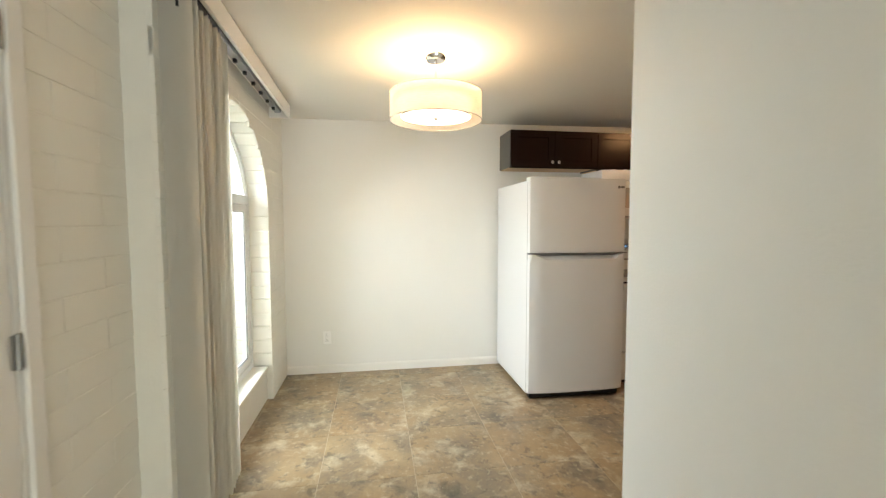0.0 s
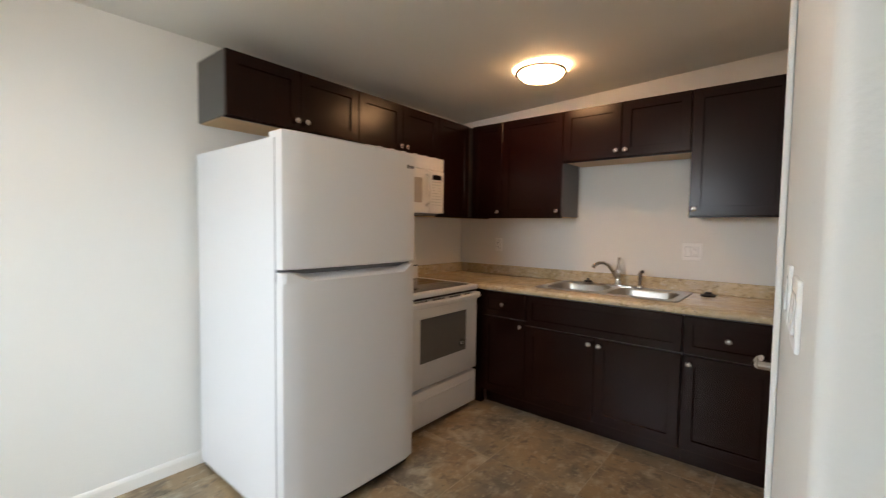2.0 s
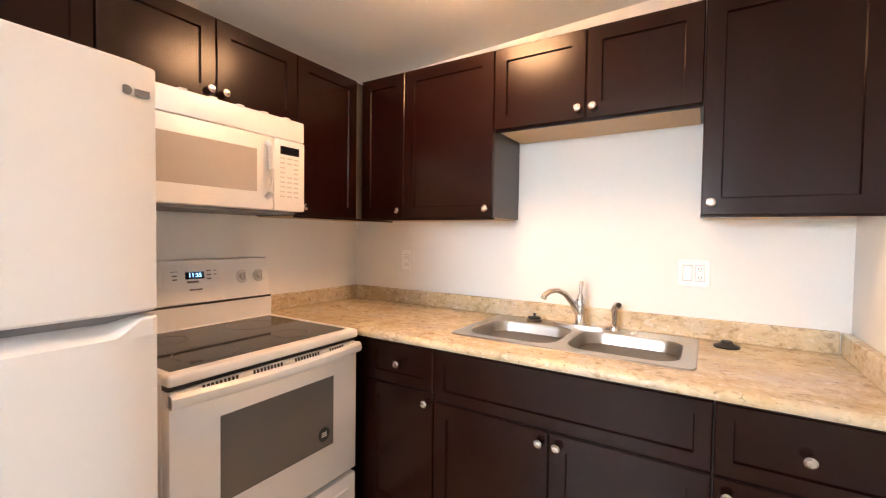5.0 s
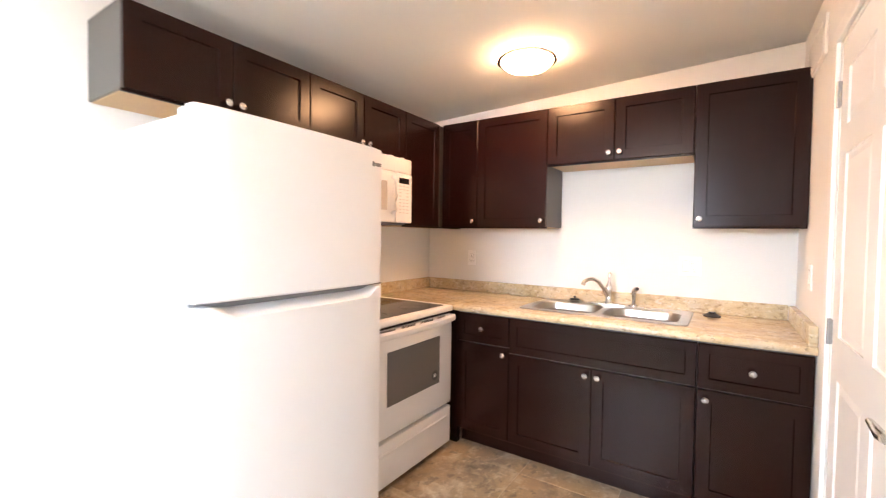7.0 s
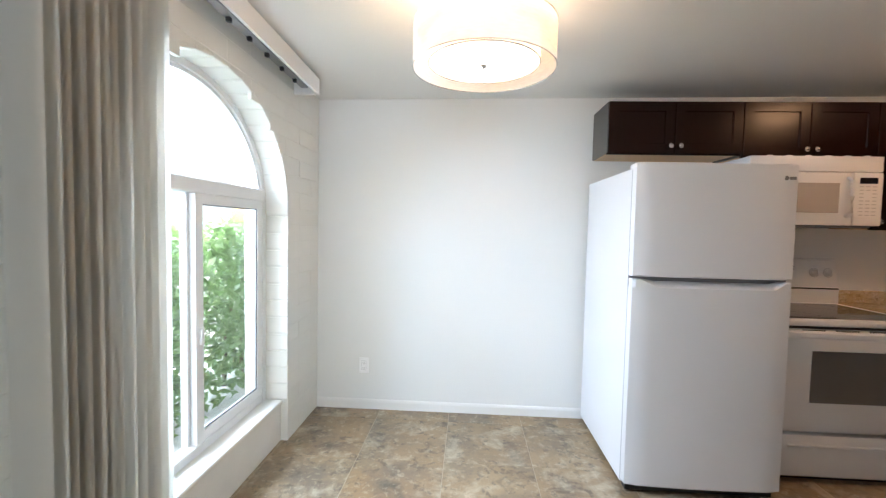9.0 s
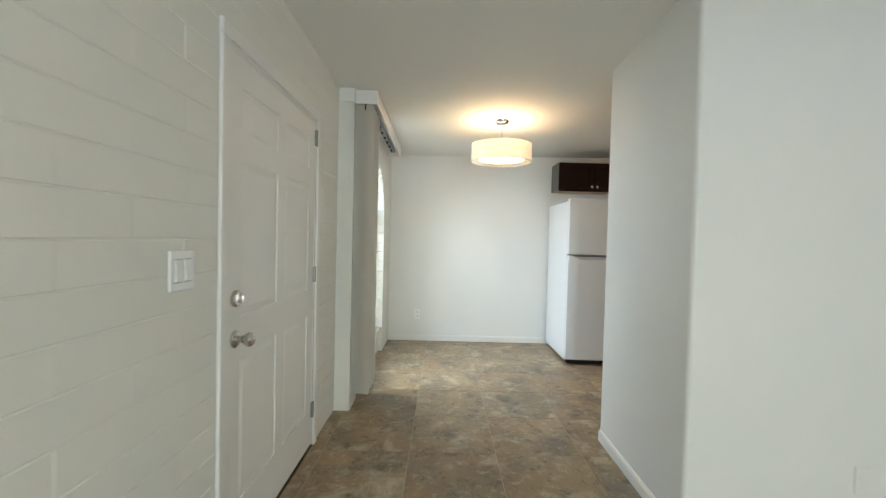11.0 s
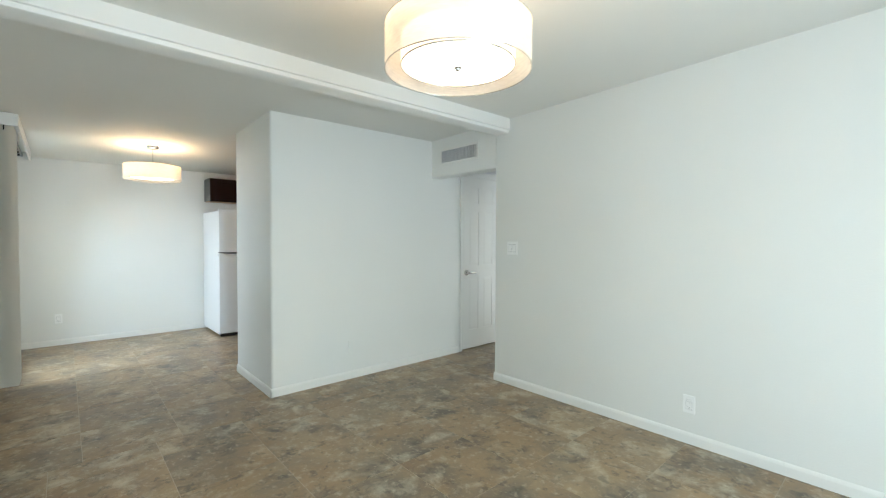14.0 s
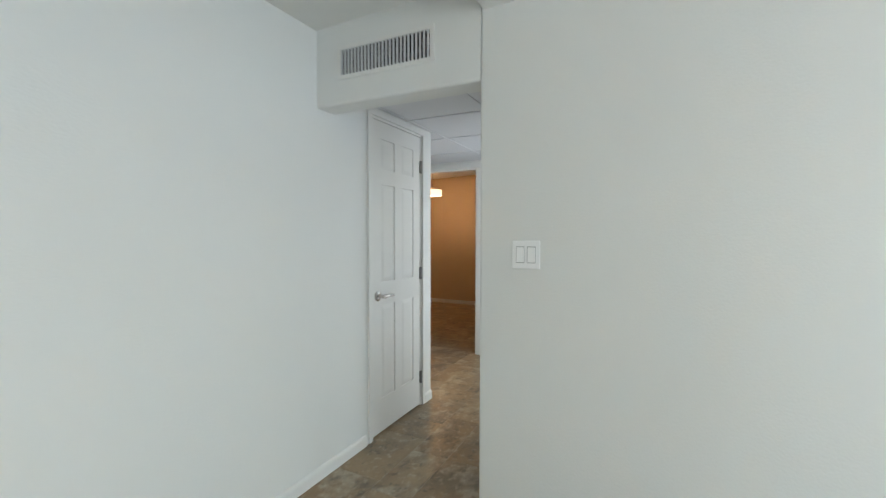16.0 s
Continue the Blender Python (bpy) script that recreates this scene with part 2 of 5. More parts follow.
M["blind"] = vane_mat()
_t = M["leaf"].node_tree
_tl, _mx = _t.nodes.new("ShaderNodeBsdfTranslucent"), _t.nodes.new("ShaderNodeMixShader")
_tl.inputs[0].default_value = (0.24, 0.38, 0.10, 1)
_mx.inputs[0].default_value = 0.4
_t.links.new(_t.nodes["Principled BSDF"].outputs[0], _mx.inputs[1])
_t.links.new(_tl.outputs[0], _mx.inputs[2])
_t.links.new(_mx.outputs[0], _t.nodes["Material Output"].inputs[0])
M["sheer"] = thin_mat("sheer_organza", (0.97, 0.88, 0.77), 0.26)


def glass_mat():
    m = bpy.data.materials.new("window_glass")
    m.use_nodes = True
    t = m.node_tree
    t.nodes.remove(t.nodes["Principled BSDF"])
    g, tr, mx = t.nodes.new("ShaderNodeBsdfGlossy"), t.nodes.new("ShaderNodeBsdfTransparent"), t.nodes.new("ShaderNodeMixShader")
    g.inputs["Roughness"].default_value = 0.02
    lw = t.nodes.new("ShaderNodeLayerWeight")
    pw = t.nodes.new("ShaderNodeMath")
    pw.operation = "POWER"
    pw.inputs[1].default_value = 4.0
    sc = t.nodes.new("ShaderNodeMapRange")
    sc.inputs["To Min"].default_value, sc.inputs["To Max"].default_value = 0.03, 0.6
    t.links.new(lw.outputs["Facing"], pw.inputs[0])
    t.links.new(pw.outputs[0], sc.inputs["Value"])
    t.links.new(sc.outputs[0], mx.inputs[0])
    t.links.new(tr.outputs[0], mx.inputs[1])
    t.links.new(g.outputs[0], mx.inputs[2])
    t.links.new(mx.outputs[0], t.nodes["Material Output"].inputs[0])
    return m


M["glass"] = glass_mat()
M["inner_shade"] = glow("lit_inner_shade", (1.0, 0.68, 0.40), 0.85)
M["diffuser"] = glow("lit_diffuser", (1.0, 0.84, 0.62), 1.5)
M["dome"] = glow("lit_glass_dome", (1.0, 0.55, 0.25), 14.0)


# ---- mesh helpers ----
def part(name, bm, material, parent=None, label="", smooth=False):
    me = bpy.data.meshes.new(name)
    bmesh.ops.recalc_face_normals(bm, faces=bm.faces)
    bm.to_mesh(me)
    bm.free()
    if smooth:
        for p in me.polygons:
            p.use_smooth = True
        me.set_sharp_from_angle(angle=radians(35))
    if material:
        me.materials.append(M[material] if isinstance(material, str) else material)
    ob = new(name, me)
    if parent:
        ob.parent = parent
    if label:
        ob["label"] = label
    return ob


def thing(name, m, label, category, group="", kind=""):
    ob = new(name)
    ob.empty_display_size = 0.05
    ob.matrix_world = m
    return tagged(ob, label, category, group, kind)


def box(x0, x1, y0, y1, z0, z1, bevel=0.0, bm=None, seg=2):
    b = bmesh.new()
    bmesh.ops.create_cube(b, size=1, matrix=Matrix.LocRotScale(((x0 + x1) / 2, (y0 + y1) / 2, (z0 + z1) / 2), None, (abs(x1 - x0), abs(y1 - y0), abs(z1 - z0))))
    if bevel:
        bmesh.ops.bevel(b, geom=b.edges[:], offset=bevel, segments=seg, affect="EDGES", profile=0.5)
    return join(bm, b)


def join(bm, b):
    if bm is None:
        return b
    me = bpy.data.meshes.new("tmp")
    b.to_mesh(me)
    b.free()
    bm.from_mesh(me)
    bpy.data.meshes.remove(me)
    return bm


def lathe(profile, m=None, n=28, bm=None, cap=True):
    """A turned shape about z from (radius, height) pairs, placed by m."""
    b = bmesh.new()
    rings = []
    for r, z in profile:
        rings.append([b.verts.new((r * math.cos(2 * math.pi * k / n), r * math.sin(2 * math.pi * k / n), z)) for k in range(n)])
    for a, c in zip(rings, rings[1:]):
        for k in range(n):
            b.faces.new((a[k], a[(k + 1) % n], c[(k + 1) % n], c[k]))
    if cap:
        for ring in (rings[0], rings[-1]):
            b.faces.new(ring)
    if m is not None:
        b.transform(m)
    return join(bm, b)


def tube(points, r, n=12, bm=None, radii=None):
    """A round bar along points."""
    b = bmesh.new()
    pts = [Vector(p) for p in points]
    rings = []
    for i, p in enumerate(pts):
        d = (pts[min(i + 1, len(pts) - 1)] - pts[max(i - 1, 0)]).normalized()
        q = d.to_track_quat("Z", "Y").to_matrix()
        rr = radii[i] if radii else r
        rings.append([b.verts.new(p + q @ Vector((rr * math.cos(2 * math.pi * k / n), rr * math.sin(2 * math.pi * k / n), 0))) for k in range(n)])
    for a, c in zip(rings, rings[1:]):
        for k in range(n):
            b.faces.new((a[k], a[(k + 1) % n], c[(k + 1) % n], c[k]))
    b.faces.new(rings[0])
    b.faces.new(rings[-1])
    return join(bm, b)


def prism(outline, z0, z1, m=None, bm=None):
    """An upright prism over a plan outline of (x, y)."""
    b = bmesh.new()
    lo = [b.verts.new((x, y, z0)) for x, y in outline]
    hi = [b.verts.new((x, y, z1)) for x, y in outline]
    b.faces.new(lo)
    b.faces.new(hi)
    for k in range(len(lo)):
        j = (k + 1) % len(lo)
        b.faces.new((lo[k], lo[j], hi[j], hi[k]))
    if m is not None:
        b.transform(m)
    return join(bm, b)


def rrect(cx, cy, w, h, r, n=5):
    pts = []
    for sx, sy, a0 in ((1, 1, 0), (-1, 1, 90), (-1, -1, 180), (1, -1, 270)):
        for k in range(n + 1):
            a = radians(a0 + 90 * k / n)
            pts.append((cx + sx * (w / 2 - r) + r * math.cos(a), cy + sy * (h / 2 - r) + r * math.sin(a)))
    return pts


SIDE = pose(0, 0, 0, 90, 0, 0)


# ---- structure ----
def ceiling_z(x, y):
    kitchen = max(0.0, min(1.0, (x - 1.7) / 2.6)) * max(0.0, min(1.0, -y / 2.44)) if y > -2.6 else 0.0
    return 2.262 + 0.008 * x - 0.024 * y + 0.045 * kitchen


def structure(name, bm, material, label, category, smooth=False):
    ob = part(name, bm, material, None, "", smooth)
    return tagged(ob, label, category, "", "structure")


WEST, JOG, EAST, SOUTH_K, SOUTH = -0.112, -2.15, 4.294, -2.445, -8.35
PX, PY, LIV_E, HALL_S = 1.676, -3.438, 3.41, -4.35
ALONG_Y = Matrix(((0, 0, 1, 0), (1, 0, 0, 0), (0, 1, 0, 0), (0, 0, 0, 1)))  # outline (y, z), thickness along x
TOP = 2.56

# ground outside, one sheet
structure("ground", box(-400, 400, -400, 400, -0.50, -0.16), "concrete", "pale sunlit concrete ground outside the flat", "ground")
# floor slab under the tiles
floor = structure("floor", box(-0.30, 9.2, -8.6, 0.14, -0.15, -0.0015), "grout", "tan grout bed under slate-look vinyl floor tiles", "floor")

# ceiling
b = bmesh.new()
xs = [-0.33 + (9.53) * k / 22 for k in range(23)]
ys = [-8.6, -7.0, -5.5, -4.4, -3.4, -2.62, -2.58, -2.2, -1.8, -1.4, -1.0, -0.6, -0.3, 0.15]
lo = [[b.verts.new((x, y, ceiling_z(x, y))) for x in xs] for y in ys]
for r0, r1 in zip(lo, lo[1:]):
    for k in range(22):
        b.faces.new((r0[k], r0[k + 1], r1[k + 1], r1[k]))
box(-0.33, 9.2, -8.6, 0.15, 2.56, 2.75, bm=b)
structure("ceiling", b, "ceiling", "white painted ceiling with a slight slope", "ceiling", True)
# roof; its unseen overhang is made deep to keep the sun off the panes
structure("roof", box(-0.75, 9.4, -11.5, 0.5, 2.76, 2.84), "trim", "flat white roof above the flat, its deep unseen overhang added as a sun block", "roof")

# north wall, kitchen east wall
structure("wall_north", box(-0.33, EAST + 0.12, 0.0, 0.14, -0.006, TOP), "wall", "smooth off-white painted wall of dining corner and kitchen", "wall")
structure("wall_kitchen_east", box(EAST, EAST + 0.12, SOUTH_K - 0.12, -0.001, -0.006, TOP), "wall", "off-white painted wall behind the sink", "wall")

# partition block between kitchen and living room: rounded corners
CORNER_Y = -2.487   # the kitchen face runs slightly out of square
KD0, KD1, KDT = 2.46, 3.42, 2.06   # kitchen closet door opening
b = bmesh.new()
prism([(PX, PY)] + [(PX + 0.008, CORNER_Y)] + [(KD0, SOUTH_K), (KD0, SOUTH_K - 0.11), (PX + 0.11, SOUTH_K - 0.11), (PX + 0.11, PY + 0.11), (KD0, PY + 0.11), (KD0, PY)], -0.006, TOP, bm=b)
b.verts.ensure_lookup_table()
edges = [e for e in b.edges if abs(e.verts[0].co.z - e.verts[1].co.z) > 1 and e.verts[0].co.x < PX + 0.04]
bmesh.ops.bevel(b, geom=edges, offset=0.022, segments=5, affect="EDGES", profile=0.5)
HD0, HD1, HDT = 3.872, 4.525, 2.066  # hall door opening
box(KD0, HD0, PY, PY + 0.11, -0.006, TOP, bm=b)
box(HD0, HD1, PY, PY + 0.11, HDT, TOP, bm=b)
box(HD1, 4.56, PY, PY + 0.11, -0.006, TOP, bm=b)
box(KD0, KD1, SOUTH_K - 0.11, SOUTH_K, KDT, TOP, bm=b)
box(KD1, EAST + 0.12, SOUTH_K - 0.11, SOUTH_K, -0.006, TOP, bm=b)
structure("wall_partition", b, "wall", "off-white painted partition with rounded corners between kitchen and living room", "wall", True)

# living room east wall with the hall opening and soffit
b = box(LIV_E, LIV_E + 0.12, SOUTH, HALL_S, -0.006, TOP, 0)
edges = [e for e in b.edges if abs(e.verts[0].co.z - e.verts[1].co.z) > 1 and e.verts[0].co.x < LIV_E + 0.01 and e.verts[0].co.y > HALL_S - 0.01]
bmesh.ops.bevel(b, geom=edges, offset=0.012, segments=4, affect="EDGES", profile=0.5)
structure("wall_east", b, "wall", "long off-white painted living room wall", "wall", True)
b = box(LIV_E, LIV_E + 0.13, HALL_S + 0.0, PY, 1.975, TOP, 0)
edges = [e for e in b.edges if abs(e.verts[0].co.z - 1.975) < 0.01 and abs(e.verts[1].co.z - 1.975) < 0.01 and e.verts[0].co.x < LIV_E + 0.01 and e.verts[1].co.x < LIV_E + 0.01]
bmesh.ops.bevel(b, geom=edges, offset=0.014, segments=4, affect="EDGES", profile=0.5)
structure("soffit", b, "wall", "painted duct soffit over the hall opening", "soffit", True)
# hall, vestibule and far bedroom
b = box(LIV_E + 0.12, 4.9, HALL_S - 0.11, HALL_S - 0.001, -0.006, TOP)
# out-of-view opening added in this wall to let the hall fill lamp in
box(5.7, 6.0, HALL_S - 0.11, HALL_S - 0.001, -0.006, TOP, bm=b)
box(4.9, 5.7, HALL_S - 0.11, HALL_S - 0.001, 2.04, TOP, bm=b)
box(4.56, 4.67, -2.6, PY, -0.006, TOP, bm=b)
structure("wall_hall", b, "wall", "off-white painted hall walls", "wall")
structure("wall_hall_north", box(4.56, 6.0, -2.6, -2.5, -0.006, TOP), "wall", "off-white wall closing the hall", "wall")
b = box(6.0, 6.11, HALL_S - 0.11, -3.30, -0.006, TOP)
box(6.0, 6.11, -3.30, -2.52, 2.04, TOP, bm=b)
box(6.0, 6.11, -2.52, -0.2, -0.006, TOP, bm=b)
structure("wall_bedroom_west", b, "wall", "off-white wall around the bedroom doorway", "wall")
b = box(9.0, 9.1, -4.6, 0.0, -0.006, TOP)
box(6.11, 9.0, -4.6, -4.5, -0.006, TOP, bm=b)
box(6.11, 9.0, -0.2, -0.1, -0.006, TOP, bm=b)
structure("wall_bedroom", b, "tan_wall", "tan painted bedroom walls in warm lamp light", "wall")

# living room south wall
LW0, LW1, LWB, LWT = 0.4, 2.2, 0.04, 1.96  # glass door opening
b = box(-0.33, LW0, SOUTH - 0.14, SOUTH, -0.006, TOP)
box(LW1, LIV_E + 0.12, SOUTH - 0.14, SOUTH, -0.006, TOP, bm=b)
box(LW0, LW1, SOUTH - 0.14, SOUTH, -0.006, LWB, bm=b)
box(LW0, LW1, SOUTH - 0.14, SOUTH, LWT, TOP, bm=b)
structure("wall_south", b, "wall", "off-white painted living room end wall", "wall")

# beam across the ceiling, with a rounded lower lip
BZ = 2.270
b = bmesh.new()
prof = [(0.0, 0.16), (0.0, 0.030), (0.012, 0.026), (0.012, 0.020), (0.016, 0.006), (0.026, 0.0), (0.15, 0.0), (0.162, 0.010), (0.162, 0.16)]
pts0, pts1 = [], []
for u, v in prof:
    pts0.append(b.verts.new((WEST, -4.50 - 0.016 + u, BZ - 0.027 + v)))
    pts1.append(b.verts.new((LIV_E, -4.50 - 0.016 + u, BZ + v)))
b.faces.new(pts0), b.faces.new(pts1)
for k in range(len(prof)):
    j = (k + 1) % len(prof)
    b.faces.new((pts0[k], pts0[j], pts1[j], pts1[k]))
structure("beam", b, "trim", "white painted ceiling beam with a moulded lower lip", "beam", True)

# baseboards
def baseboard(name, x0, y0, x1, y1, nx, ny, h=0.073):
    """A baseboard from one end to the other; (nx, ny) points into the room."""
    b = bmesh.new()
    prof = [(0, 0), (0.012, 0), (0.012, h - 0.018), (0.009, h - 0.008), (0.004, h), (0, h)]
    rows = [[b.verts.new((x + nx * u, y + ny * u, v - 0.002)) for u, v in prof] for x, y in ((x0, y0), (x1, y1))]
    b.faces.new(rows[0]), b.faces.new(rows[1])
    for k in range(len(prof)):
        j = (k + 1) % len(prof)
        b.faces.new((rows[0][k], rows[0][j], rows[1][j], rows[1][k]))
    return structure(name, b, "trim", "white painted wooden baseboard", "baseboard")


baseboard("baseboard", 0.0, 0.0, 2.0, 0.0, 0, -1)
baseboard("baseboard", PX + 0.007, CORNER_Y - 0.02, PX, PY - 0.012, -1, 0)
baseboard("baseboard", PX - 0.012, PY, HD0 - 0.06, PY, 0, -1)
baseboard("baseboard", HD1 + 0.036, PY, 4.672, PY, 0, -1)
baseboard("baseboard", LIV_E, HALL_S, LIV_E, SOUTH, -1, 0)
baseboard("baseboard", PX + 0.02, CORNER_Y + 0.001, KD0 - 0.06, SOUTH_K - 0.003, 0, 1)
baseboard("baseboard", 9.0, -0.2, 9.0, -4.5, -1, 0)
baseboard("baseboard", LW1, SOUTH, LIV_E, SOUTH, 0, 1)

# west wall of living room: painted slump blocks over a mortar core
FD0, FD1, FDT = -3.700, -2.655, 1.94  # front door opening
WIN_C, WIN_A, WIN_S, WIN_B = -1.22, 0.70, 1.45, 0.615  # arched window: middle, half width, springing, rise
OUT = -0.275
b = box(OUT, WEST - 0.0025, SOUTH, FD0, -0.006, TOP)
box(OUT, WEST - 0.0025, FD0, FD1, FDT, TOP, bm=b)
box(OUT, WEST - 0.0025, FD1, JOG, -0.006, TOP, bm=b)
wall_west = structure("wall_west", b, "mortar", "white painted slump block wall with shallow joints", "wall")
# window wall: piers, breast and a spandrel over the arch
b = box(OUT, -0.0025, JOG, WIN_C - WIN_A, -0.006, TOP)
box(OUT, -0.0025, WIN_C + WIN_A, 0.0, -0.006, TOP, bm=b)
box(OUT, -0.046, WIN_C - WIN_A, WIN_C + WIN_A, -0.006, 0.235, bm=b)
arc = [(WIN_C - WIN_A * math.cos(math.pi * k / 32), WIN_S + WIN_B * math.sin(math.pi * k / 32)) for k in range(33)]
for (ya, za), (yb, zb) in zip(arc, arc[1:]):
    prism([(ya, za), (yb, zb), (yb, TOP), (ya, TOP)], OUT, -0.0025, ALONG_Y, bm=b)
bmesh.ops.remove_doubles(b, verts=b.verts, dist=0.0001)
wall_window = structure("wall_window", b, "mortar", "white painted slump block wall around an arched window", "wall")
b = box(-0.16, -0.030, WIN_C - WIN_A + 0.002, WIN_C + WIN_A - 0.002, 0.237, 0.262, 0.008)
structure("window_sill", b, "block", "white painted rounded masonry window sill", "sill")


# ---- doors ----
def six_panel_door(name, w, h, label, m, hinge_left, lever, backset=0.07, deadbolt=False, handle_z=0.93, hinge_zs=(0.2, 1.02, 1.8), groove=0.008, sunk=0.0068):
    """A six-panel slab facing -y, its left lower corner at the origin, with handle and hinges."""
    d = thing(name, m, label, "door", "", "structure")
    t = 0.036
    part("slab", box(0.004, w - 0.004, 0.007, t, 0.010, h - 0.004), "trim", d)
    st, mid = 0.105, 0.09
    rails = [(0.010, 0.23), (0.83 * h / 2.0, 0.83 * h / 2.0 + 0.15), (1.60 * h / 2.0, 1.60 * h / 2.0 + 0.10), (h - 0.115, h - 0.004)]
    b = bmesh.new()
    for x0, x1 in ((0.004, st), (w / 2 - mid / 2, w / 2 + mid / 2), (w - st, w - 0.004)):
        box(x0, x1, 0.0, 0.008, 0.010, h - 0.004, bm=b)
    for z0, z1 in rails:
        for x0, x1 in ((st, w / 2 - mid / 2), (w / 2 + mid / 2, w - st)):
            box(x0, x1, 0.0, 0.008, z0, z1, bm=b)
    part("frame", b, "trim", d)
    for z0, z1 in zip([r[1] for r in rails], [r[0] for r in rails[1:]]):
        for x0, x1 in ((st, w / 2 - mid / 2), (w / 2 + mid / 2, w - st)):
            b = bmesh.new()
            lo = [b.verts.new((x, sunk, z)) for x, z in ((x0 + groove, z0 + groove), (x1 - groove, z0 + groove), (x1 - groove, z1 - groove), (x0 + groove, z1 - groove))]
            hi = [b.verts.new((x, 0.0015, z)) for x, z in ((x0 + 0.03, z0 + 0.03), (x1 - 0.03, z0 + 0.03), (x1 - 0.03, z1 - 0.03), (x0 + 0.03, z1 - 0.03))]
            b.faces.new(hi), b.faces.new(lo)
            for k in range(4):
                b.faces.new((lo[k], lo[(k + 1) % 4], hi[(k + 1) % 4], hi[k]))
            part("panel", b, "trim", d)
    hx = w - backset if hinge_left else backset
    s = -1 if hinge_left else 1
    b = lathe([(0.0, 0.0), (0.033, 0.0), (0.033, 0.006), (0.026, 0.011), (0.012, 0.013), (0.012, 0.05), (0.0, 0.05)], pose(hx, 0, handle_z, 90), 24, cap=False)
    if lever:
        tube([(hx, -0.048, handle_z), (hx + s * 0.02, -0.052, handle_z), (hx + s * 0.06, -0.052, handle_z + 0.002), (hx + s * 0.115, -0.048, handle_z - 0.004)], 0.01, 12, b, [0.012, 0.0125, 0.010, 0.008])
        part("handle", b, "nickel", d, "satin nickel lever handle", True)
    else:
        lathe([(0.012, 0.03), (0.020, 0.04), (0.027, 0.052), (0.027, 0.062), (0.020, 0.070), (0.0, 0.072)], pose(hx, 0, handle_z, 90), 24, b, cap=False)
        part("knob", b, "nickel", d, "satin nickel round knob", True)
    if deadbolt:
        b = lathe([(0.0, 0.0), (0.031, 0.0), (0.031, 0.008), (0.024, 0.014), (0.0, 0.014)], pose(hx, 0, handle_z + 0.15, 90), 24, cap=False)
        box(hx - 0.006, hx + 0.006, -0.034, -0.012, handle_z + 0.135, handle_z + 0.165, 0.003, b)
        part("deadbolt", b, "nickel", d, "satin nickel thumb-turn deadbolt", True)
    for z in hinge_zs:
        x = 0.0 if hinge_left else w
        b = lathe([(0.0065, -0.047), (0.0065, 0.047)], pose(x, -0.009, z), 10)
        box(x - 0.015, x + 0.0145, -0.007, -0.0003, z - 0.044, z + 0.044, bm=b)
        part("hinge", b, "hinge", d, "nickel butt hinge")
    return d


def casing(name, w, h, m, cw=0.055, depth=0.11):
    """Jamb lining and face trim round an opening of w by h, facing -y, for the opening's left lower corner at the origin."""
    d = thing(name, m, "white painted door casing and jamb", "casing", "", "structure")
    for nm, bx in (("jamb", (-0.001, 0.016, 0.002, depth, 0, h)), ("jamb", (w - 0.016, w + 0.001, 0.002, depth, 0, h)), ("head_jamb", (0.016, w - 0.016, 0.002, depth, h - 0.016, h + 0.001))):
        part(nm, box(*bx), "trim", d)
    for nm, bx in (("side_trim", (-cw, 0.002, -0.013, 0.0015, 0, h - 0.002)), ("side_trim", (w - 0.002, w + cw, -0.013, 0.0015, 0, h - 0.002)), ("head_trim", (-cw, w + cw, -0.0135, 0.0015, h - 0.002, h + cw))):
        part(nm, box(*bx, bevel=0.004), "trim", d)
    for nm, bx in (("stop", (0.016, 0.026, 0.045, 0.07, 0, h - 0.02)), ("stop", (w - 0.026, w - 0.016, 0.045, 0.07, 0, h - 0.02))):
        part(nm, box(*bx), "trim", d)
    return d


# front door in the block wall, facing +x
west_face = pose(WEST, FD0, 0, 0, 0, 90)
casing("front_door_casing", FD1 - FD0, FDT, west_face, 0.05, 0.13)
six_panel_door("front_door", FD1 - FD0 - 0.034, FDT - 0.02, "closed white six-panel front door with nickel knob and deadbolt", west_face @ pose(0.017, 0.004, 0.004), False, False, 0.065, True, 0.87, (0.22, 1.03, 1.83))
structure("threshold", box(WEST - 0.15, WEST + 0.004, FD0 + 0.017, FD1 - 0.017, -0.004, 0.012, 0.003), "bronze", "low dark bronze threshold under the front door", "threshold")
# kitchen closet door facing +y
k_face = pose(KD1, SOUTH_K, 0, 0, 0, 180)
casing("closet_door_casing", KD1 - KD0, KDT, k_face)
six_panel_door("closet_door", KD1 - KD0 - 0.034, KDT - 0.02, "closed white six-panel closet door with nickel lever", k_face @ pose(0.017, 0.004, 0.004), True, True, 0.085, False, 0.92, (0.25, 1.0, 1.86))
# hall door facing -y
h_face = pose(HD0, PY, 0)
casing("hall_door_casing", HD1 - HD0, HDT, h_face, 0.035)
six_panel_door("hall_door", HD1 - HD0 - 0.034, HDT - 0.02, "closed white six-panel door with nickel lever in the hall", h_face @ pose(0.017, 0.004, 0.004), False, True, 0.06, False, 0.915, (0.22, 1.02, 1.82), 0.001, 0.0045)
# bedroom doorway facing -x
casing("bedroom_doorway_casing", 0.78, 2.04, pose(6.0, -2.52, 0, 0, 0, -90))
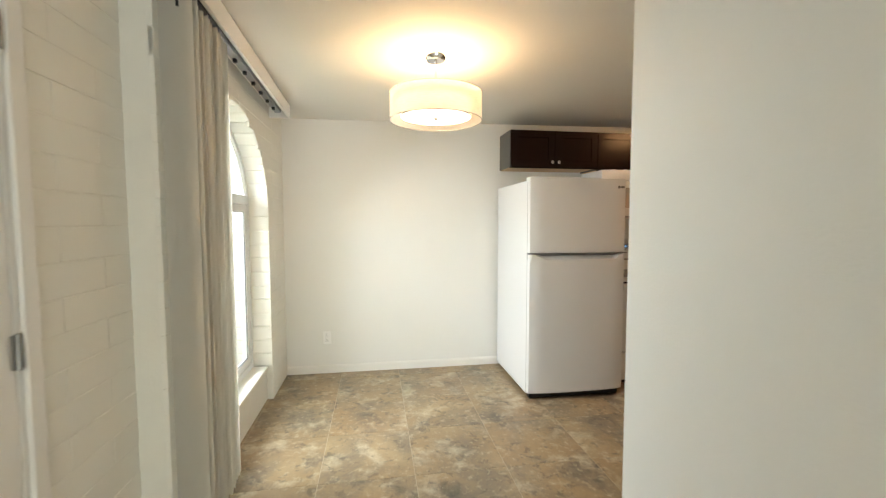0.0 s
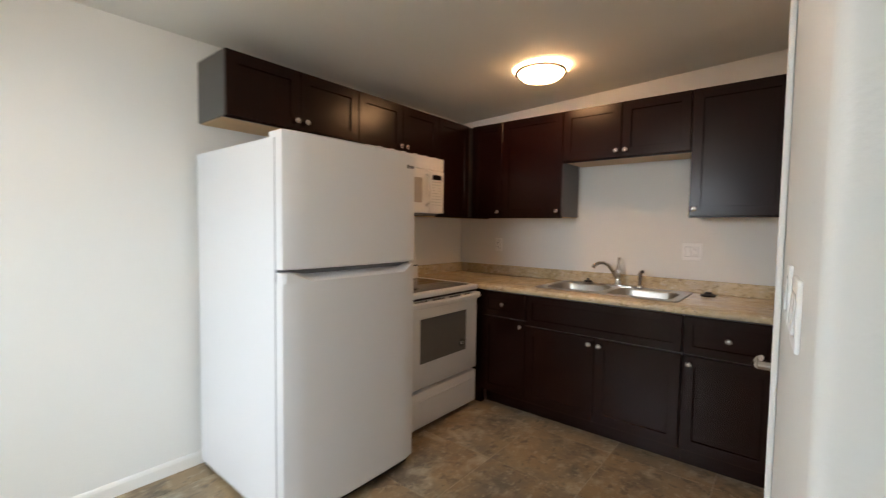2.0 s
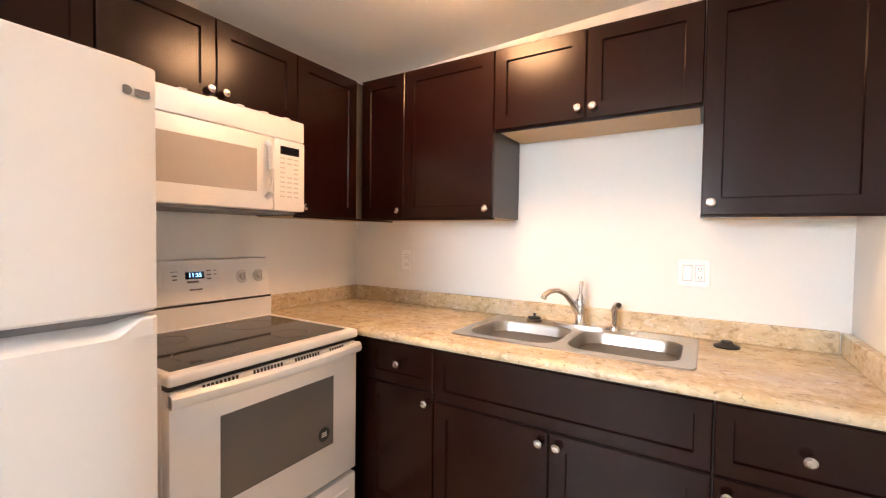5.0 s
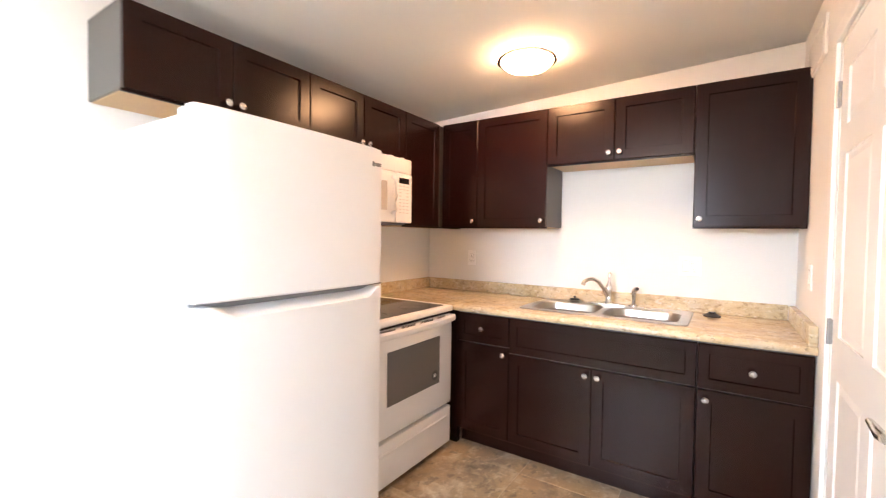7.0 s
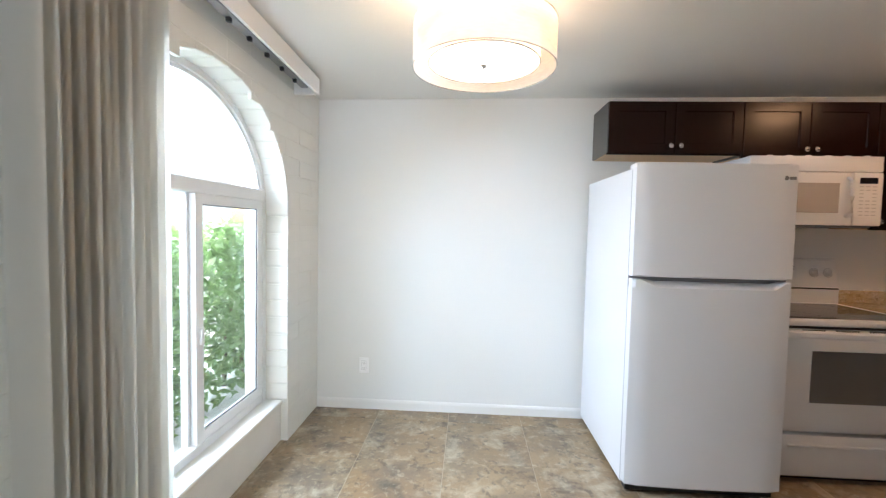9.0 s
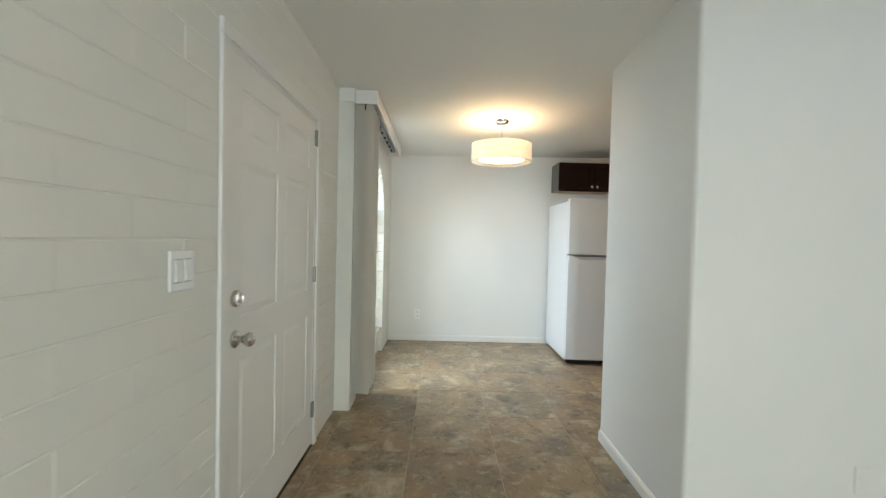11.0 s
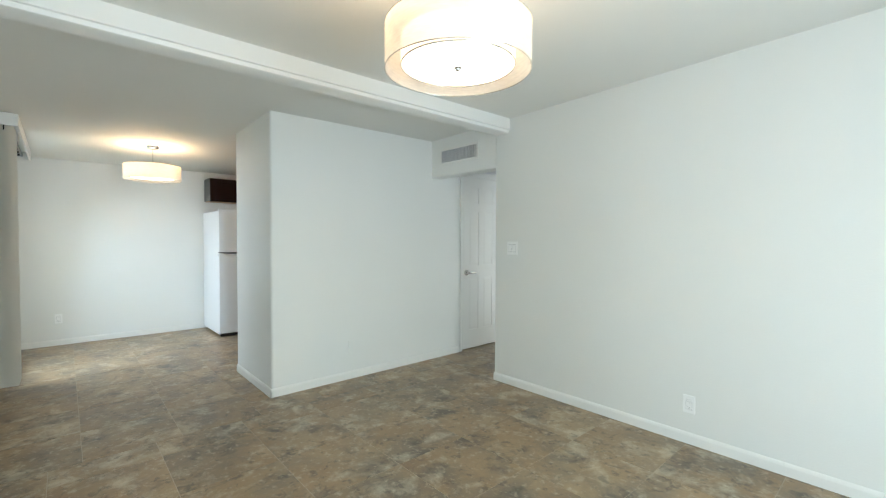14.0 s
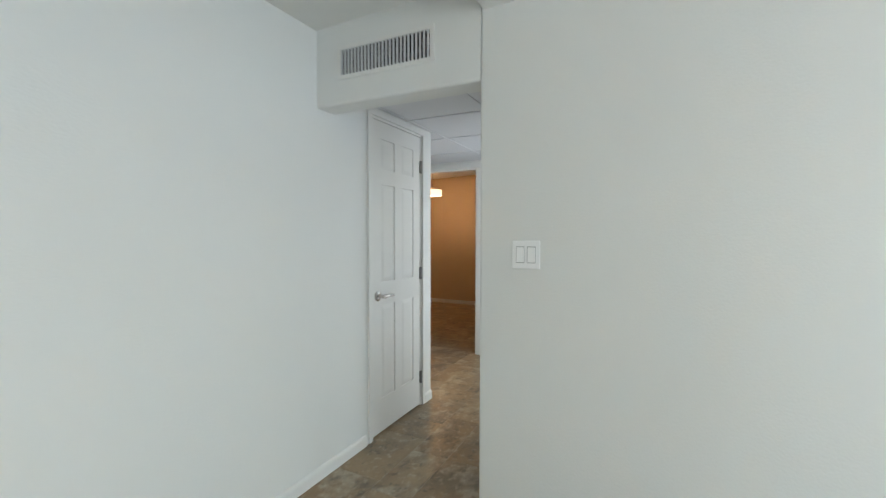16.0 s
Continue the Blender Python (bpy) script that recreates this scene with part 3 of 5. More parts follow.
# dropped hall ceiling of tiles in a grid
b = box(LIV_E + 0.13, 6.0, HALL_S, PY, 2.122, 2.14)
box(4.67, 6.0, PY, -2.6, 2.122, 2.14, bm=b)
for gx in (3.69, 4.30, 4.91, 5.52):
    box(gx - 0.012, gx + 0.012, HALL_S, PY if gx < 4.9 else -2.6, 2.116, 2.1215, bm=b)
for gy in (-3.46, -4.05):
    box(LIV_E + 0.13, 6.0, gy - 0.012, gy + 0.012, 2.115, 2.1205, bm=b)
structure("hall_ceiling", b, "ceiling_tile", "dropped ceiling of white mineral tiles in the hall", "ceiling")


# ---- arched window ----
win = thing("arched_window", pose(-0.14, WIN_C, 0.262), "white vinyl arched window with a sliding lower sash", "window", "", "structure")


def ring_bar(bm, pts_out, pts_in, x0, x1):
    """A flat frame between two open outlines of (y, z)."""
    for k in range(len(pts_out) - 1):
        prism([pts_out[k], pts_out[k + 1], pts_in[k + 1], pts_in[k]], x0, x1, ALONG_Y, bm)
    return bm


def arc_pts(a, bb, z0, n=36):
    return [(-a * math.cos(math.pi * k / n), z0 + bb * math.sin(math.pi * k / n)) for k in range(n + 1)]


zs = WIN_S - 0.262
zb = zs + 0.042  # bar under the arched light
b = ring_bar(bmesh.new(), [(-0.698, 0.001), (-0.698, zs)] + arc_pts(0.698, 0.613, zs) + [(0.698, zs), (0.698, 0.001)],
             [(-0.660, 0.001), (-0.660, zs)] + arc_pts(0.660, 0.577, zs) + [(0.660, zs), (0.660, 0.001)], -0.07, 0.0)
part("outer_frame", b, "vinyl", win)
b = ring_bar(bmesh.new(), arc_pts(0.659, 0.576, zs), arc_pts(0.643, 0.560, zs), -0.045, -0.012)
part("arch_bead", b, "vinyl", win)
part("transom_bar", box(-0.07, 0.004, -0.655, 0.655, zb - 0.002, zb + 0.066, 0.006), "vinyl", win)
part("bottom_rail", box(-0.07, 0.0, -0.655, 0.655, 0.0, 0.045, 0.004), "vinyl", win)
part("fixed_mullion", box(-0.068, -0.036, 0.012, 0.060, 0.045, zb - 0.002), "vinyl", win)
sash = part("sliding_sash", ring_bar(bmesh.new(), [(0.03, 0.047), (0.657, 0.047), (0.657, zb - 0.004), (0.03, zb - 0.004), (0.03, 0.047)],
                                     [(0.085, 0.095), (0.606, 0.095), (0.606, zb - 0.05), (0.085, zb - 0.05), (0.085, 0.095)], -0.034, -0.004), "vinyl", win)
part("latch", box(-0.004, 0.012, 0.05, 0.072, 0.52, 0.60, 0.004), "vinyl", sash, "small white sash latch")
part("gasket", ring_bar(bmesh.new(), [(0.086, 0.096), (0.605, 0.096), (0.605, zb - 0.051), (0.086, zb - 0.051), (0.086, 0.096)],
                        [(0.092, 0.102), (0.599, 0.102), (0.599, zb - 0.057), (0.092, zb - 0.057), (0.092, 0.102)], -0.017, -0.011), "gasket", sash, "thin grey glazing gasket")
for nm, y0, y1, z0, z1, x in (("pane", -0.655, 0.015, 0.045, zb - 0.002, -0.052), ("pane", 0.085, 0.606, 0.095, zb - 0.05, -0.020)):
    o = part(nm, box(x - 0.002, x + 0.002, y0, y1, z0, z1), "glass", win)
    o.visible_shadow = False
b = bmesh.new()
prism([(-0.640, zb + 0.06)] + [p for p in arc_pts(0.648, 0.565, zs) if p[1] > zb + 0.06] + [(0.640, zb + 0.06)], -0.03, -0.026, ALONG_Y, b)
o = part("arched_pane", b, "glass", win)
o.visible_shadow = False

# living room window
w2 = thing("living_window", pose((LW0 + LW1) / 2, SOUTH - 0.09, LWB, 0, 0, 90), "white vinyl sliding glass door of the living room", "window", "", "structure")
part("frame", ring_bar(bmesh.new(), [(-0.9, 0), (0.9, 0), (0.9, 1.92), (-0.9, 1.92), (-0.9, 0)], [(-0.85, 0.05), (0.85, 0.05), (0.85, 1.87), (-0.85, 1.87), (-0.85, 0.05)], -0.03, 0.03), "vinyl", w2)
part("meeting_rail", box(-0.03, 0.03, -0.025, 0.025, 0.05, 1.87), "vinyl", w2)
o = part("pane", box(-0.003, 0.003, -0.85, 0.85, 0.05, 1.87), "glass", w2)
o.visible_shadow = False

# ---- vertical blinds and cornice ----
SH = 0.041  # rise of the cornice per metre towards the living room


def sheared(bm):
    for v in bm.verts:
        v.co.z += SH * 0.72 * (-0.43 - v.co.y)
    return bm


cn = thing("cornice", pose(0, 0, 0), "white painted cornice box over the window blinds", "cornice")
part("front_board", sheared(box(0.140, 0.156, -2.13, -0.43, 2.160, 2.258, 0.002)), "trim", cn)
part("end_board", sheared(box(0.001, 0.140, -2.13, -2.114, 2.160, 2.258)), "trim", cn)
part("end_board", sheared(box(0.001, 0.140, -0.446, -0.43, 2.160, 2.258)), "trim", cn)
part("top_board", sheared(box(0.001, 0.140, -2.114, -0.446, 2.246, 2.258)), "trim", cn)
part("batten", sheared(box(-0.100, -0.001, -2.165, -2.150, 2.165, 2.258)), "trim", cn)

bl = thing("vertical_blind", pose(0.07, -2.10, 2.17), "white vertical blind drawn open, vanes stacked at one side", "blind")
part("headrail", sheared(box(0.048, 0.092, -2.11, -0.45, 2.196, 2.226, 0.004)), "alu", bl, "grey aluminium head rail").location = (-0.07, 2.10, -2.17)
for k in range(17):
    y = -2.118 + 0.0235 * k
    b = bmesh.new()
    ang = radians(-6 + 9 * math.sin(k * 2.1) * (k < 12) + (11 * (k - 11) if k > 11 else 0))
    n = 6
    rows = []
    for z in (2.17 + 0.029 * (-0.43 - y) - 0.01, 0.11):
        row = []
        for i in range(n + 1):
            u = -0.0635 + 0.127 * i / n
            v = 0.012 * (1 - (2 * i / n - 1) ** 2)
            row.append(b.verts.new((u * math.cos(ang) - v * math.sin(ang), u * math.sin(ang) + v * math.cos(ang), z)))
        rows.append(row)
    for i in range(n):
        b.faces.new((rows[0][i], rows[0][i + 1], rows[1][i + 1], rows[1][i]))
    bmesh.ops.solidify(b, geom=b.faces[:], thickness=0.0012)
    b.transform(Matrix.Translation((-0.008 + 0.006 * math.sin(k * 1.3), y + 2.10, -2.17)))
    part("vane", b, "blind", bl, "", True)
    box_b = box(-0.004, 0.004, -0.003, 0.003, 0.0, 0.05)
    box_b.transform(Matrix.Translation((0.0, y + 2.10, 0.0)))
    part("carrier", box_b, "black", bl)
# bare carriers along the open part of the rail
for k in range(7):
    y = -1.62 + 0.17 * k
    part("carrier", sheared(box(0.060, 0.080, y - 0.01, y + 0.01, 2.176, 2.196, 0.003)), "black", bl).location = (-0.07, 2.10, -2.17)


# ---- lamps ----
def pendant(name, x, y, tip_z):
    top = ceiling_z(x, y)
    d = thing(name, pose(x, y, tip_z), "round double-drum pendant lamp, sheer outer shade, lit", "pendant lamp", "drum pendants")
    H0, H1 = 0.014, 0.140
    part("canopy", lathe([(0.0, top - tip_z - 0.032), (0.05, top - tip_z - 0.030), (0.060, top - tip_z - 0.018), (0.062, top - tip_z + 0.004), (0.0, top - tip_z + 0.004)], cap=False), "chrome", d, "chrome ceiling canopy", True)
    part("stem", lathe([(0.006, H1 - 0.02), (0.006, top - tip_z - 0.03)], n=12), "chrome", d, "thin chrome stem", True)
    part("outer_shade", lathe([(0.262, H0 - 0.026), (0.262, H1)], n=64, cap=False), "sheer", d, "sheer organza drum", True)
    part("lower_hoop", tube([(0.262 * math.cos(2 * math.pi * k / 64), 0.262 * math.sin(2 * math.pi * k / 64), H0 - 0.026) for k in range(65)], 0.0022, 6), "nickel", d)
    part("upper_hoop", tube([(0.262 * math.cos(2 * math.pi * k / 64), 0.262 * math.sin(2 * math.pi * k / 64), H1) for k in range(65)], 0.0022, 6), "nickel", d)
    part("inner_shade", lathe([(0.205, H0 - 0.006), (0.205, H1 - 0.035)], n=48, cap=False), "inner_shade", d, "white inner drum, lit", True)
    part("diffuser", lathe([(0.0, H0 - 0.012), (0.15, H0 - 0.010), (0.200, H0 - 0.005), (0.200, H0 - 0.001), (0.0, H0 - 0.001)], n=48, cap=False), "diffuser", d, "frosted glass diffuser, lit", True)
    part("diffuser_hoop", tube([(0.204 * math.cos(2 * math.pi * k / 48), 0.204 * math.sin(2 * math.pi * k / 48), H0 - 0.007) for k in range(49)], 0.003, 6), "nickel", d)
    part("finial", lathe([(0.0, -0.010), (0.008, -0.008), (0.010, -0.003), (0.015, 0.0), (0.015, 0.004), (0.0, 0.004)], n=16, cap=False), "nickel", d, "small nickel finial", True)
    for a in (0, 120, 240):
        c, s = math.cos(radians(a)), math.sin(radians(a))
        part("spoke", tube([(0.0, 0.0, H1 - 0.012), (0.262 * c, 0.262 * s, H1 - 0.002)], 0.002, 6), "nickel", d)
    return d


pendant("pendant_lamp", 1.142, -1.446, 1.954)
pendant("pendant_lamp", 1.485, -5.845, 1.935)
FX, FY = 3.54, -1.18
d = thing("flush_ceiling_lamp", pose(FX, FY, ceiling_z(FX, FY)), "round flush ceiling lamp, nickel rim, frosted glass, lit", "ceiling lamp")
part("pan", lathe([(0.0, 0.004), (0.150, 0.004), (0.152, -0.012), (0.145, -0.020), (0.0, -0.020)], n=48, cap=False), "appliance_smooth", d, "", True)
part("upper_glass", lathe([(0.158, 0.002), (0.172, -0.002), (0.174, -0.012), (0.166, -0.020), (0.156, -0.021)], n=48, cap=False), "dome", d, "frosted glass collar, lit", True)
part("rim", lathe([(0.155, -0.019), (0.163, -0.021), (0.163, -0.034), (0.152, -0.036), (0.142, -0.034), (0.142, -0.019)], n=48, cap=False), "nickel", d, "brushed nickel rim", True)
part("dome", lathe([(0.144, -0.030), (0.138, -0.045), (0.116, -0.064), (0.075, -0.077), (0.035, -0.083), (0.0, -0.085)], n=48, cap=False), "dome", d, "frosted glass dome, lit", True)


# ---- cabinets ----
def shaker(name, x0, x1, z0, z1, parent, y=-0.020, knob=None, rail=0.058, label=""):
    """A recessed-panel front between x0..x1 and z0..z1 with its face at y, facing -y."""
    g = 0.0016
    x0, x1, z0, z1 = x0 + g, x1 - g, z0 + g, z1 - g
    b = bmesh.new()
    rl = min(rail, (z1 - z0) * 0.28)
    e = 0.0035
    outer = [(x0, z0), (x1, z0), (x1, z1), (x0, z1)]
    inset = [(x0 + e, z0 + e), (x1 - e, z0 + e), (x1 - e, z1 - e), (x0 + e, z1 - e)]
    inner = [(x0 + rail, z0 + rl), (x1 - rail, z0 + rl), (x1 - rail, z1 - rl), (x0 + rail, z1 - rl)]
    rings = [[b.verts.new((p, yy, q)) for p, q in pts] for pts, yy in ((outer, y + 0.019), (outer, y + e), (inset, y), (inner, y), (inner, y + 0.019))]
    for ra, rb in zip(rings, rings[1:] + rings[:1]):
        for k in range(4):
            j = (k + 1) % 4
            b.faces.new((ra[k], ra[j], rb[j], rb[k]))
    front = part(name, b, "wood", parent, label)
    # chamfered recess and flat panel
    b = bmesh.new()
    a = [(x0 + rail, z0 + rl), (x1 - rail, z0 + rl), (x1 - rail, z1 - rl), (x0 + rail, z1 - rl)]
    c = [(x0 + rail + 0.0035, z0 + rl + 0.0035), (x1 - rail - 0.0035, z0 + rl + 0.0035), (x1 - rail - 0.0035, z1 - rl - 0.0035), (x0 + rail + 0.0035, z1 - rl - 0.0035)]
    va = [b.verts.new((p, y + 0.004, q)) for p, q in a]
    vc = [b.verts.new((p, y + 0.010, q)) for p, q in c]
    vb = [b.verts.new((p, y + 0.018, q)) for p, q in a]
    b.faces.new(vc), b.faces.new(vb)
    for k in range(4):
        j = (k + 1) % 4
        b.faces.new((va[k], va[j], vc[j], vc[k]))
        b.faces.new((va[k], va[j], vb[j], vb[k]))
    part("panel", b, "wood", front)
    if knob:
        kx, kz = knob
        part("knob", lathe([(0.0, 0.0), (0.007, 0.0), (0.006, 0.010), (0.010, 0.014), (0.0155, 0.019), (0.0155, 0.023), (0.010, 0.028), (0.0, 0.029)], pose(kx, y, kz, 90), 18, cap=False), "nickel", front, "satin nickel round knob", True)
    return front


def upper_cabinet(label, m, w, h, depth, doors, end_left=False, end_right=False, group="upper cabinets"):
    """A wall cabinet facing -y; origin at its lower left front corner; doors: list of (x0, x1, knob side)."""
    c = thing("wall_cabinet", m, label, "cabinet", group)
    part("body", box(0.0006, w - 0.0006, 0.0, depth, 0.004, h), "cab_side", c)
    part("underside", box(0.012, w - 0.012, 0.012, depth - 0.002, 0.0, 0.0045), "raw_wood", c, "unfinished pale wood underside")
    part("bottom_lip", box(0.0, w, -0.0005, 0.012, -0.006, 0.004), "wood", c)
    for x0, x1, side in doors:
        kx = x1 - 0.030 if side == "r" else x0 + 0.030
        shaker("door", x0, x1, 0.0, h, c, knob=(kx, 0.045))
    return c


UB, UT = 1.40, 2.162
ND = -0.31   # front of the north wall cabinets' boxes
ED = 3.99    # front of the east wall cabinets' boxes
north = lambda x, z: pose(x, ND, z)
east = lambda y, z: pose(ED, y, z, 0, 0, -90)
upper_cabinet("dark espresso shaker wall cabinet over the fridge", north(1.955, 1.842), 0.812, UT - 1.842, -ND - 0.002, [(0.0, 0.406, "r"), (0.406, 0.812, "l")])
upper_cabinet("dark espresso shaker wall cabinet over the microwave", north(2.768, 1.828), 0.780, UT - 1.828, -ND - 0.002, [(0.0, 0.390, "r"), (0.390, 0.780, "l")])
upper_cabinet("tall dark espresso corner wall cabinet", north(3.549, UB), 0.742, UT - UB, -ND - 0.002, [(0.0, 0.40, "l")])
upper_cabinet("tall dark espresso wall cabinet with two doors", east(-0.342, UB), 0.806, UT - UB, EAST - ED - 0.002, [(0.0, 0.297, "r"), (0.297, 0.806, "r")])
upper_cabinet("short dark espresso wall cabinet above the sink", east(-1.149, 1.797), 0.816, UT - 1.797, EAST - ED - 0.002, [(0.0, 0.408, "r"), (0.408, 0.816, "l")])
upper_cabinet("tall dark espresso wall cabinet at the wall end", east(-1.966, UB), 0.477, UT - UB, EAST - ED - 0.002, [(0.0, 0.477, "l")])
BF = 3.655   # front of the base boxes


def base_cabinet(label, y0, w, fronts):
    c = thing("base_cabinet", pose(BF, y0, 0, 0, 0, -90), label, "cabinet", "base cabinets")
    part("body", box(0.0006, w - 0.0006, 0.0, EAST - BF - 0.003, 0.10, 0.858), "cab_side", c)
    part("toe_kick", box(0.0, w, 0.055, 0.07, 0.0, 0.10), "wood", c)
    for kind, x0, x1, z0, z1, knob in fronts:
        shaker(kind, x0, x1, z0, z1, c, knob=knob, rail=0.058 if kind == "door" else 0.045)
    return c


base_cabinet("dark espresso base cabinet with drawer beside the range", -0.70, 0.358, [("drawer_front", 0.0, 0.358, 0.672, 0.852, (0.179, 0.765)), ("door", 0.0, 0.358, 0.105, 0.668, (0.325, 0.625))])
base_cabinet("dark espresso sink base cabinet with two doors", -1.060, 0.960, [("false_front", 0.0, 0.960, 0.642, 0.852, None), ("door", 0.0, 0.480, 0.105, 0.638, (0.448, 0.595)), ("door", 0.480, 0.960, 0.105, 0.638, (0.512, 0.595))])
base_cabinet("dark espresso base cabinet with drawer by the wall", -2.022, 0.420, [("drawer_front", 0.0, 0.420, 0.640, 0.852, (0.210, 0.745)), ("door", 0.0, 0.420, 0.105, 0.636, (0.035, 0.59))])
d = thing("corner_filler", pose(BF, -0.64, 0), "dark espresso corner filler beside the range", "filler strip")
part("strip", box(-0.012, 0.03, -0.06, 0.62, 0.0, 0.858), "wood", d)

# countertop: L-shaped laminate with a rolled front edge and a low splash, cut out for the sink
CT, CB, CF = 0.900, 0.862, 3.600
ctop = thing("countertop", pose(EAST, 0, CT), "tan granite-look laminate countertop with low backsplash", "countertop")


def ct(bm):
    bm.transform(Matrix.Translation((-EAST, 0, -CT)))
    return bm


SX0, SX1, SY0, SY1 = 3.755, 4.225, -1.955, -1.085   # sink cut-out
nose = [(CF, CB + 0.012), (CF - 0.002, CB + 0.02), (CF, CT - 0.010), (CF + 0.006, CT - 0.003), (CF + 0.014, CT), (SX0, CT), (SX0, CB + 0.003), (CF + 0.02, CB), (CF + 0.004, CB + 0.004)]
b = prism(nose, -2.4435, -0.64, Matrix(((1, 0, 0, 0), (0, 0, 1, 0), (0, 1, 0, 0), (0, 0, 0, 1))))
part("front_strip", ct(b), "counter", ctop, "", True)
b = box(SX1, EAST - 0.001, -2.4435, -0.64, CB + 0.003, CT)
box(SX0, SX1, SY1, -0.64, CB + 0.003, CT, bm=b)
box(SX0, SX1, -2.4435, SY0, CB + 0.003, CT, bm=b)
box(3.575, EAST - 0.001, -0.64, -0.001, CB + 0.003, CT, bm=b)
bmesh.ops.remove_doubles(b, verts=b.verts, dist=0.0001)
part("top", ct(b), "counter", ctop)
part("end_nose", ct(box(3.575, CF, -0.66, -0.64, CB, CT - 0.0006, 0.004)), "counter", ctop)
part("backsplash", ct(box(EAST - 0.021, EAST - 0.001, -2.412, -0.022, CT, 0.984, 0.004)), "counter", ctop)
part("backsplash", ct(box(3.575, EAST - 0.001, -0.021, -0.001, CT, 0.984, 0.004)), "counter", ctop)
part("backsplash", ct(box(CF + 0.01, EAST - 0.022, -2.443, -2.4125, CT, 0.984, 0.004)), "counter", ctop)

# double-bowl sink
sink = thing("sink", pose((SX0 + SX1) / 2, (SY0 + SY1) / 2, CT), "drop-in stainless steel double-bowl kitchen sink", "sink")
W, L = SX1 - SX0 + 0.03, SY1 - SY0 + 0.03
b = bmesh.new()
bowls = [(-0.035, 0.212, W - 0.15, 0.385), (-0.035, -0.212, W - 0.15, 0.385)]
loops = []
for pts in [rrect(0, 0, W, L, 0.03)] + [rrect(cx, cy, w, l, 0.085) for cx, cy, w, l in bowls]:
    vs = [b.verts.new((x, y, 0.006)) for x, y in pts]
    loops.append([b.edges.new((vs[k], vs[(k + 1) % len(vs)])) for k in range(len(vs))])
bmesh.ops.triangle_fill(b, use_beauty=True, edges=[e for lp in loops for e in lp])
out = [b.verts.new((x, y, 0.0005)) for x, y in rrect(0, 0, W + 0.006, L + 0.006, 0.033)]
for k in range(len(out)):
    j = (k + 1) % len(out)
    va, vb = loops[0][k].verts
    b.faces.new((out[k], out[j], vb, va))
part("rim", b, "steel", sink, "", True)
for cx, cy, w, l in bowls:
    b = bmesh.new()
    rings = []
    for dz, shrink, r in ((0.006, 0, 0.085), (0.002, 0.005, 0.083), (-0.01, 0.010, 0.081), (-0.10, 0.036, 0.075), (-0.135, 0.056, 0.070), (-0.155, 0.090, 0.060), (-0.164, 0.14, 0.045), (-0.168, 0.20, 0.03)):
        rings.append([b.verts.new((x, y, dz)) for x, y in rrect(cx, cy, w - shrink, l - shrink, r)])
    for a, c in zip(rings, rings[1:]):
        for k in range(len(a)):
            j = (k + 1) % len(a)
            b.faces.new((a[k], a[j], c[j], c[k]))
    b.faces.new(rings[-1])
    part("bowl", b, "steel", sink, "", True)
    part("drain", lathe([(0.0, -0.164), (0.03, -0.165), (0.043, -0.163), (0.046, -0.167), (0.0, -0.1675)], pose(cx, cy, 0), 24, cap=False), "chrome", sink, "chrome basket drain", True)
# holes' cover and deck
part("hole_cover", lathe([(0.0, 0.0115), (0.014, 0.011), (0.019, 0.008), (0.020, 0.0062), (0.0, 0.0062)], pose(W / 2 - 0.045, -0.21, 0), 20, cap=False), "chrome", sink, "", True)

# faucet, sprayer, stoppers
FZ = CT + 0.0065
fx, fy = 4.195, -1.500
f = thing("faucet", pose(fx, fy, FZ), "satin nickel single-lever kitchen faucet with a curved spout", "faucet")
part("deck_plate", prism(rrect(0, 0, 0.058, 0.25, 0.027), 0.0, 0.009), "nickel", f, "", True)
part("column", lathe([(0.0, 0.008), (0.030, 0.009), (0.028, 0.016), (0.021, 0.026), (0.019, 0.075), (0.023, 0.095), (0.022, 0.118), (0.014, 0.135), (0.010, 0.150), (0.0, 0.150)], cap=False), "nickel", f, "", True)
dirx, diry = -0.80, 0.60
sp = [(0.010, 0.058), (0.045, 0.110), (0.085, 0.152), (0.125, 0.170), (0.165, 0.168), (0.195, 0.152), (0.203, 0.135)]
part("spout", tube([(u * dirx, u * diry, z) for u, z in sp], 0.012, 14, radii=[0.015, 0.0135, 0.012, 0.0115, 0.0115, 0.012, 0.0135]), "nickel", f, "", True)
part("lever", tube([(0, 0, 0.145), (0.002, 0, 0.170), (0.006, -0.002, 0.198), (0.008, -0.003, 0.208)], 0.008, 12, radii=[0.006, 0.008, 0.0115, 0.006]), "nickel", f, "", True)
s = thing("side_sprayer", pose(4.205, -1.648, FZ), "satin nickel and black kitchen side sprayer", "sprayer")
part("base", lathe([(0.0, 0.0), (0.024, 0.0), (0.022, 0.012), (0.014, 0.020), (0.0, 0.020)], n=20, cap=False), "nickel", s, "", True)
part("body", tube([(0, 0, 0.018), (0, 0, 0.07), (-0.002, 0.0, 0.095), (-0.016, -0.010, 0.112), (-0.032, -0.020, 0.118)], 0.012, 12, radii=[0.011, 0.013, 0.015, 0.015, 0.012]), "nickel", s, "", True)
part("nozzle", tube([(-0.030, -0.019, 0.117), (-0.040, -0.025, 0.118)], 0.011, 12), "black", s, "black spray nozzle", True)
st = thing("sink_strainer", pose(4.185, -1.285, FZ), "steel basket strainer with black rubber stopper", "strainer")
part("basket", lathe([(0.0, 0.0), (0.030, 0.0), (0.040, 0.008), (0.042, 0.012), (0.030, 0.013), (0.0, 0.012)], n=24, cap=False), "steel", st, "", True)
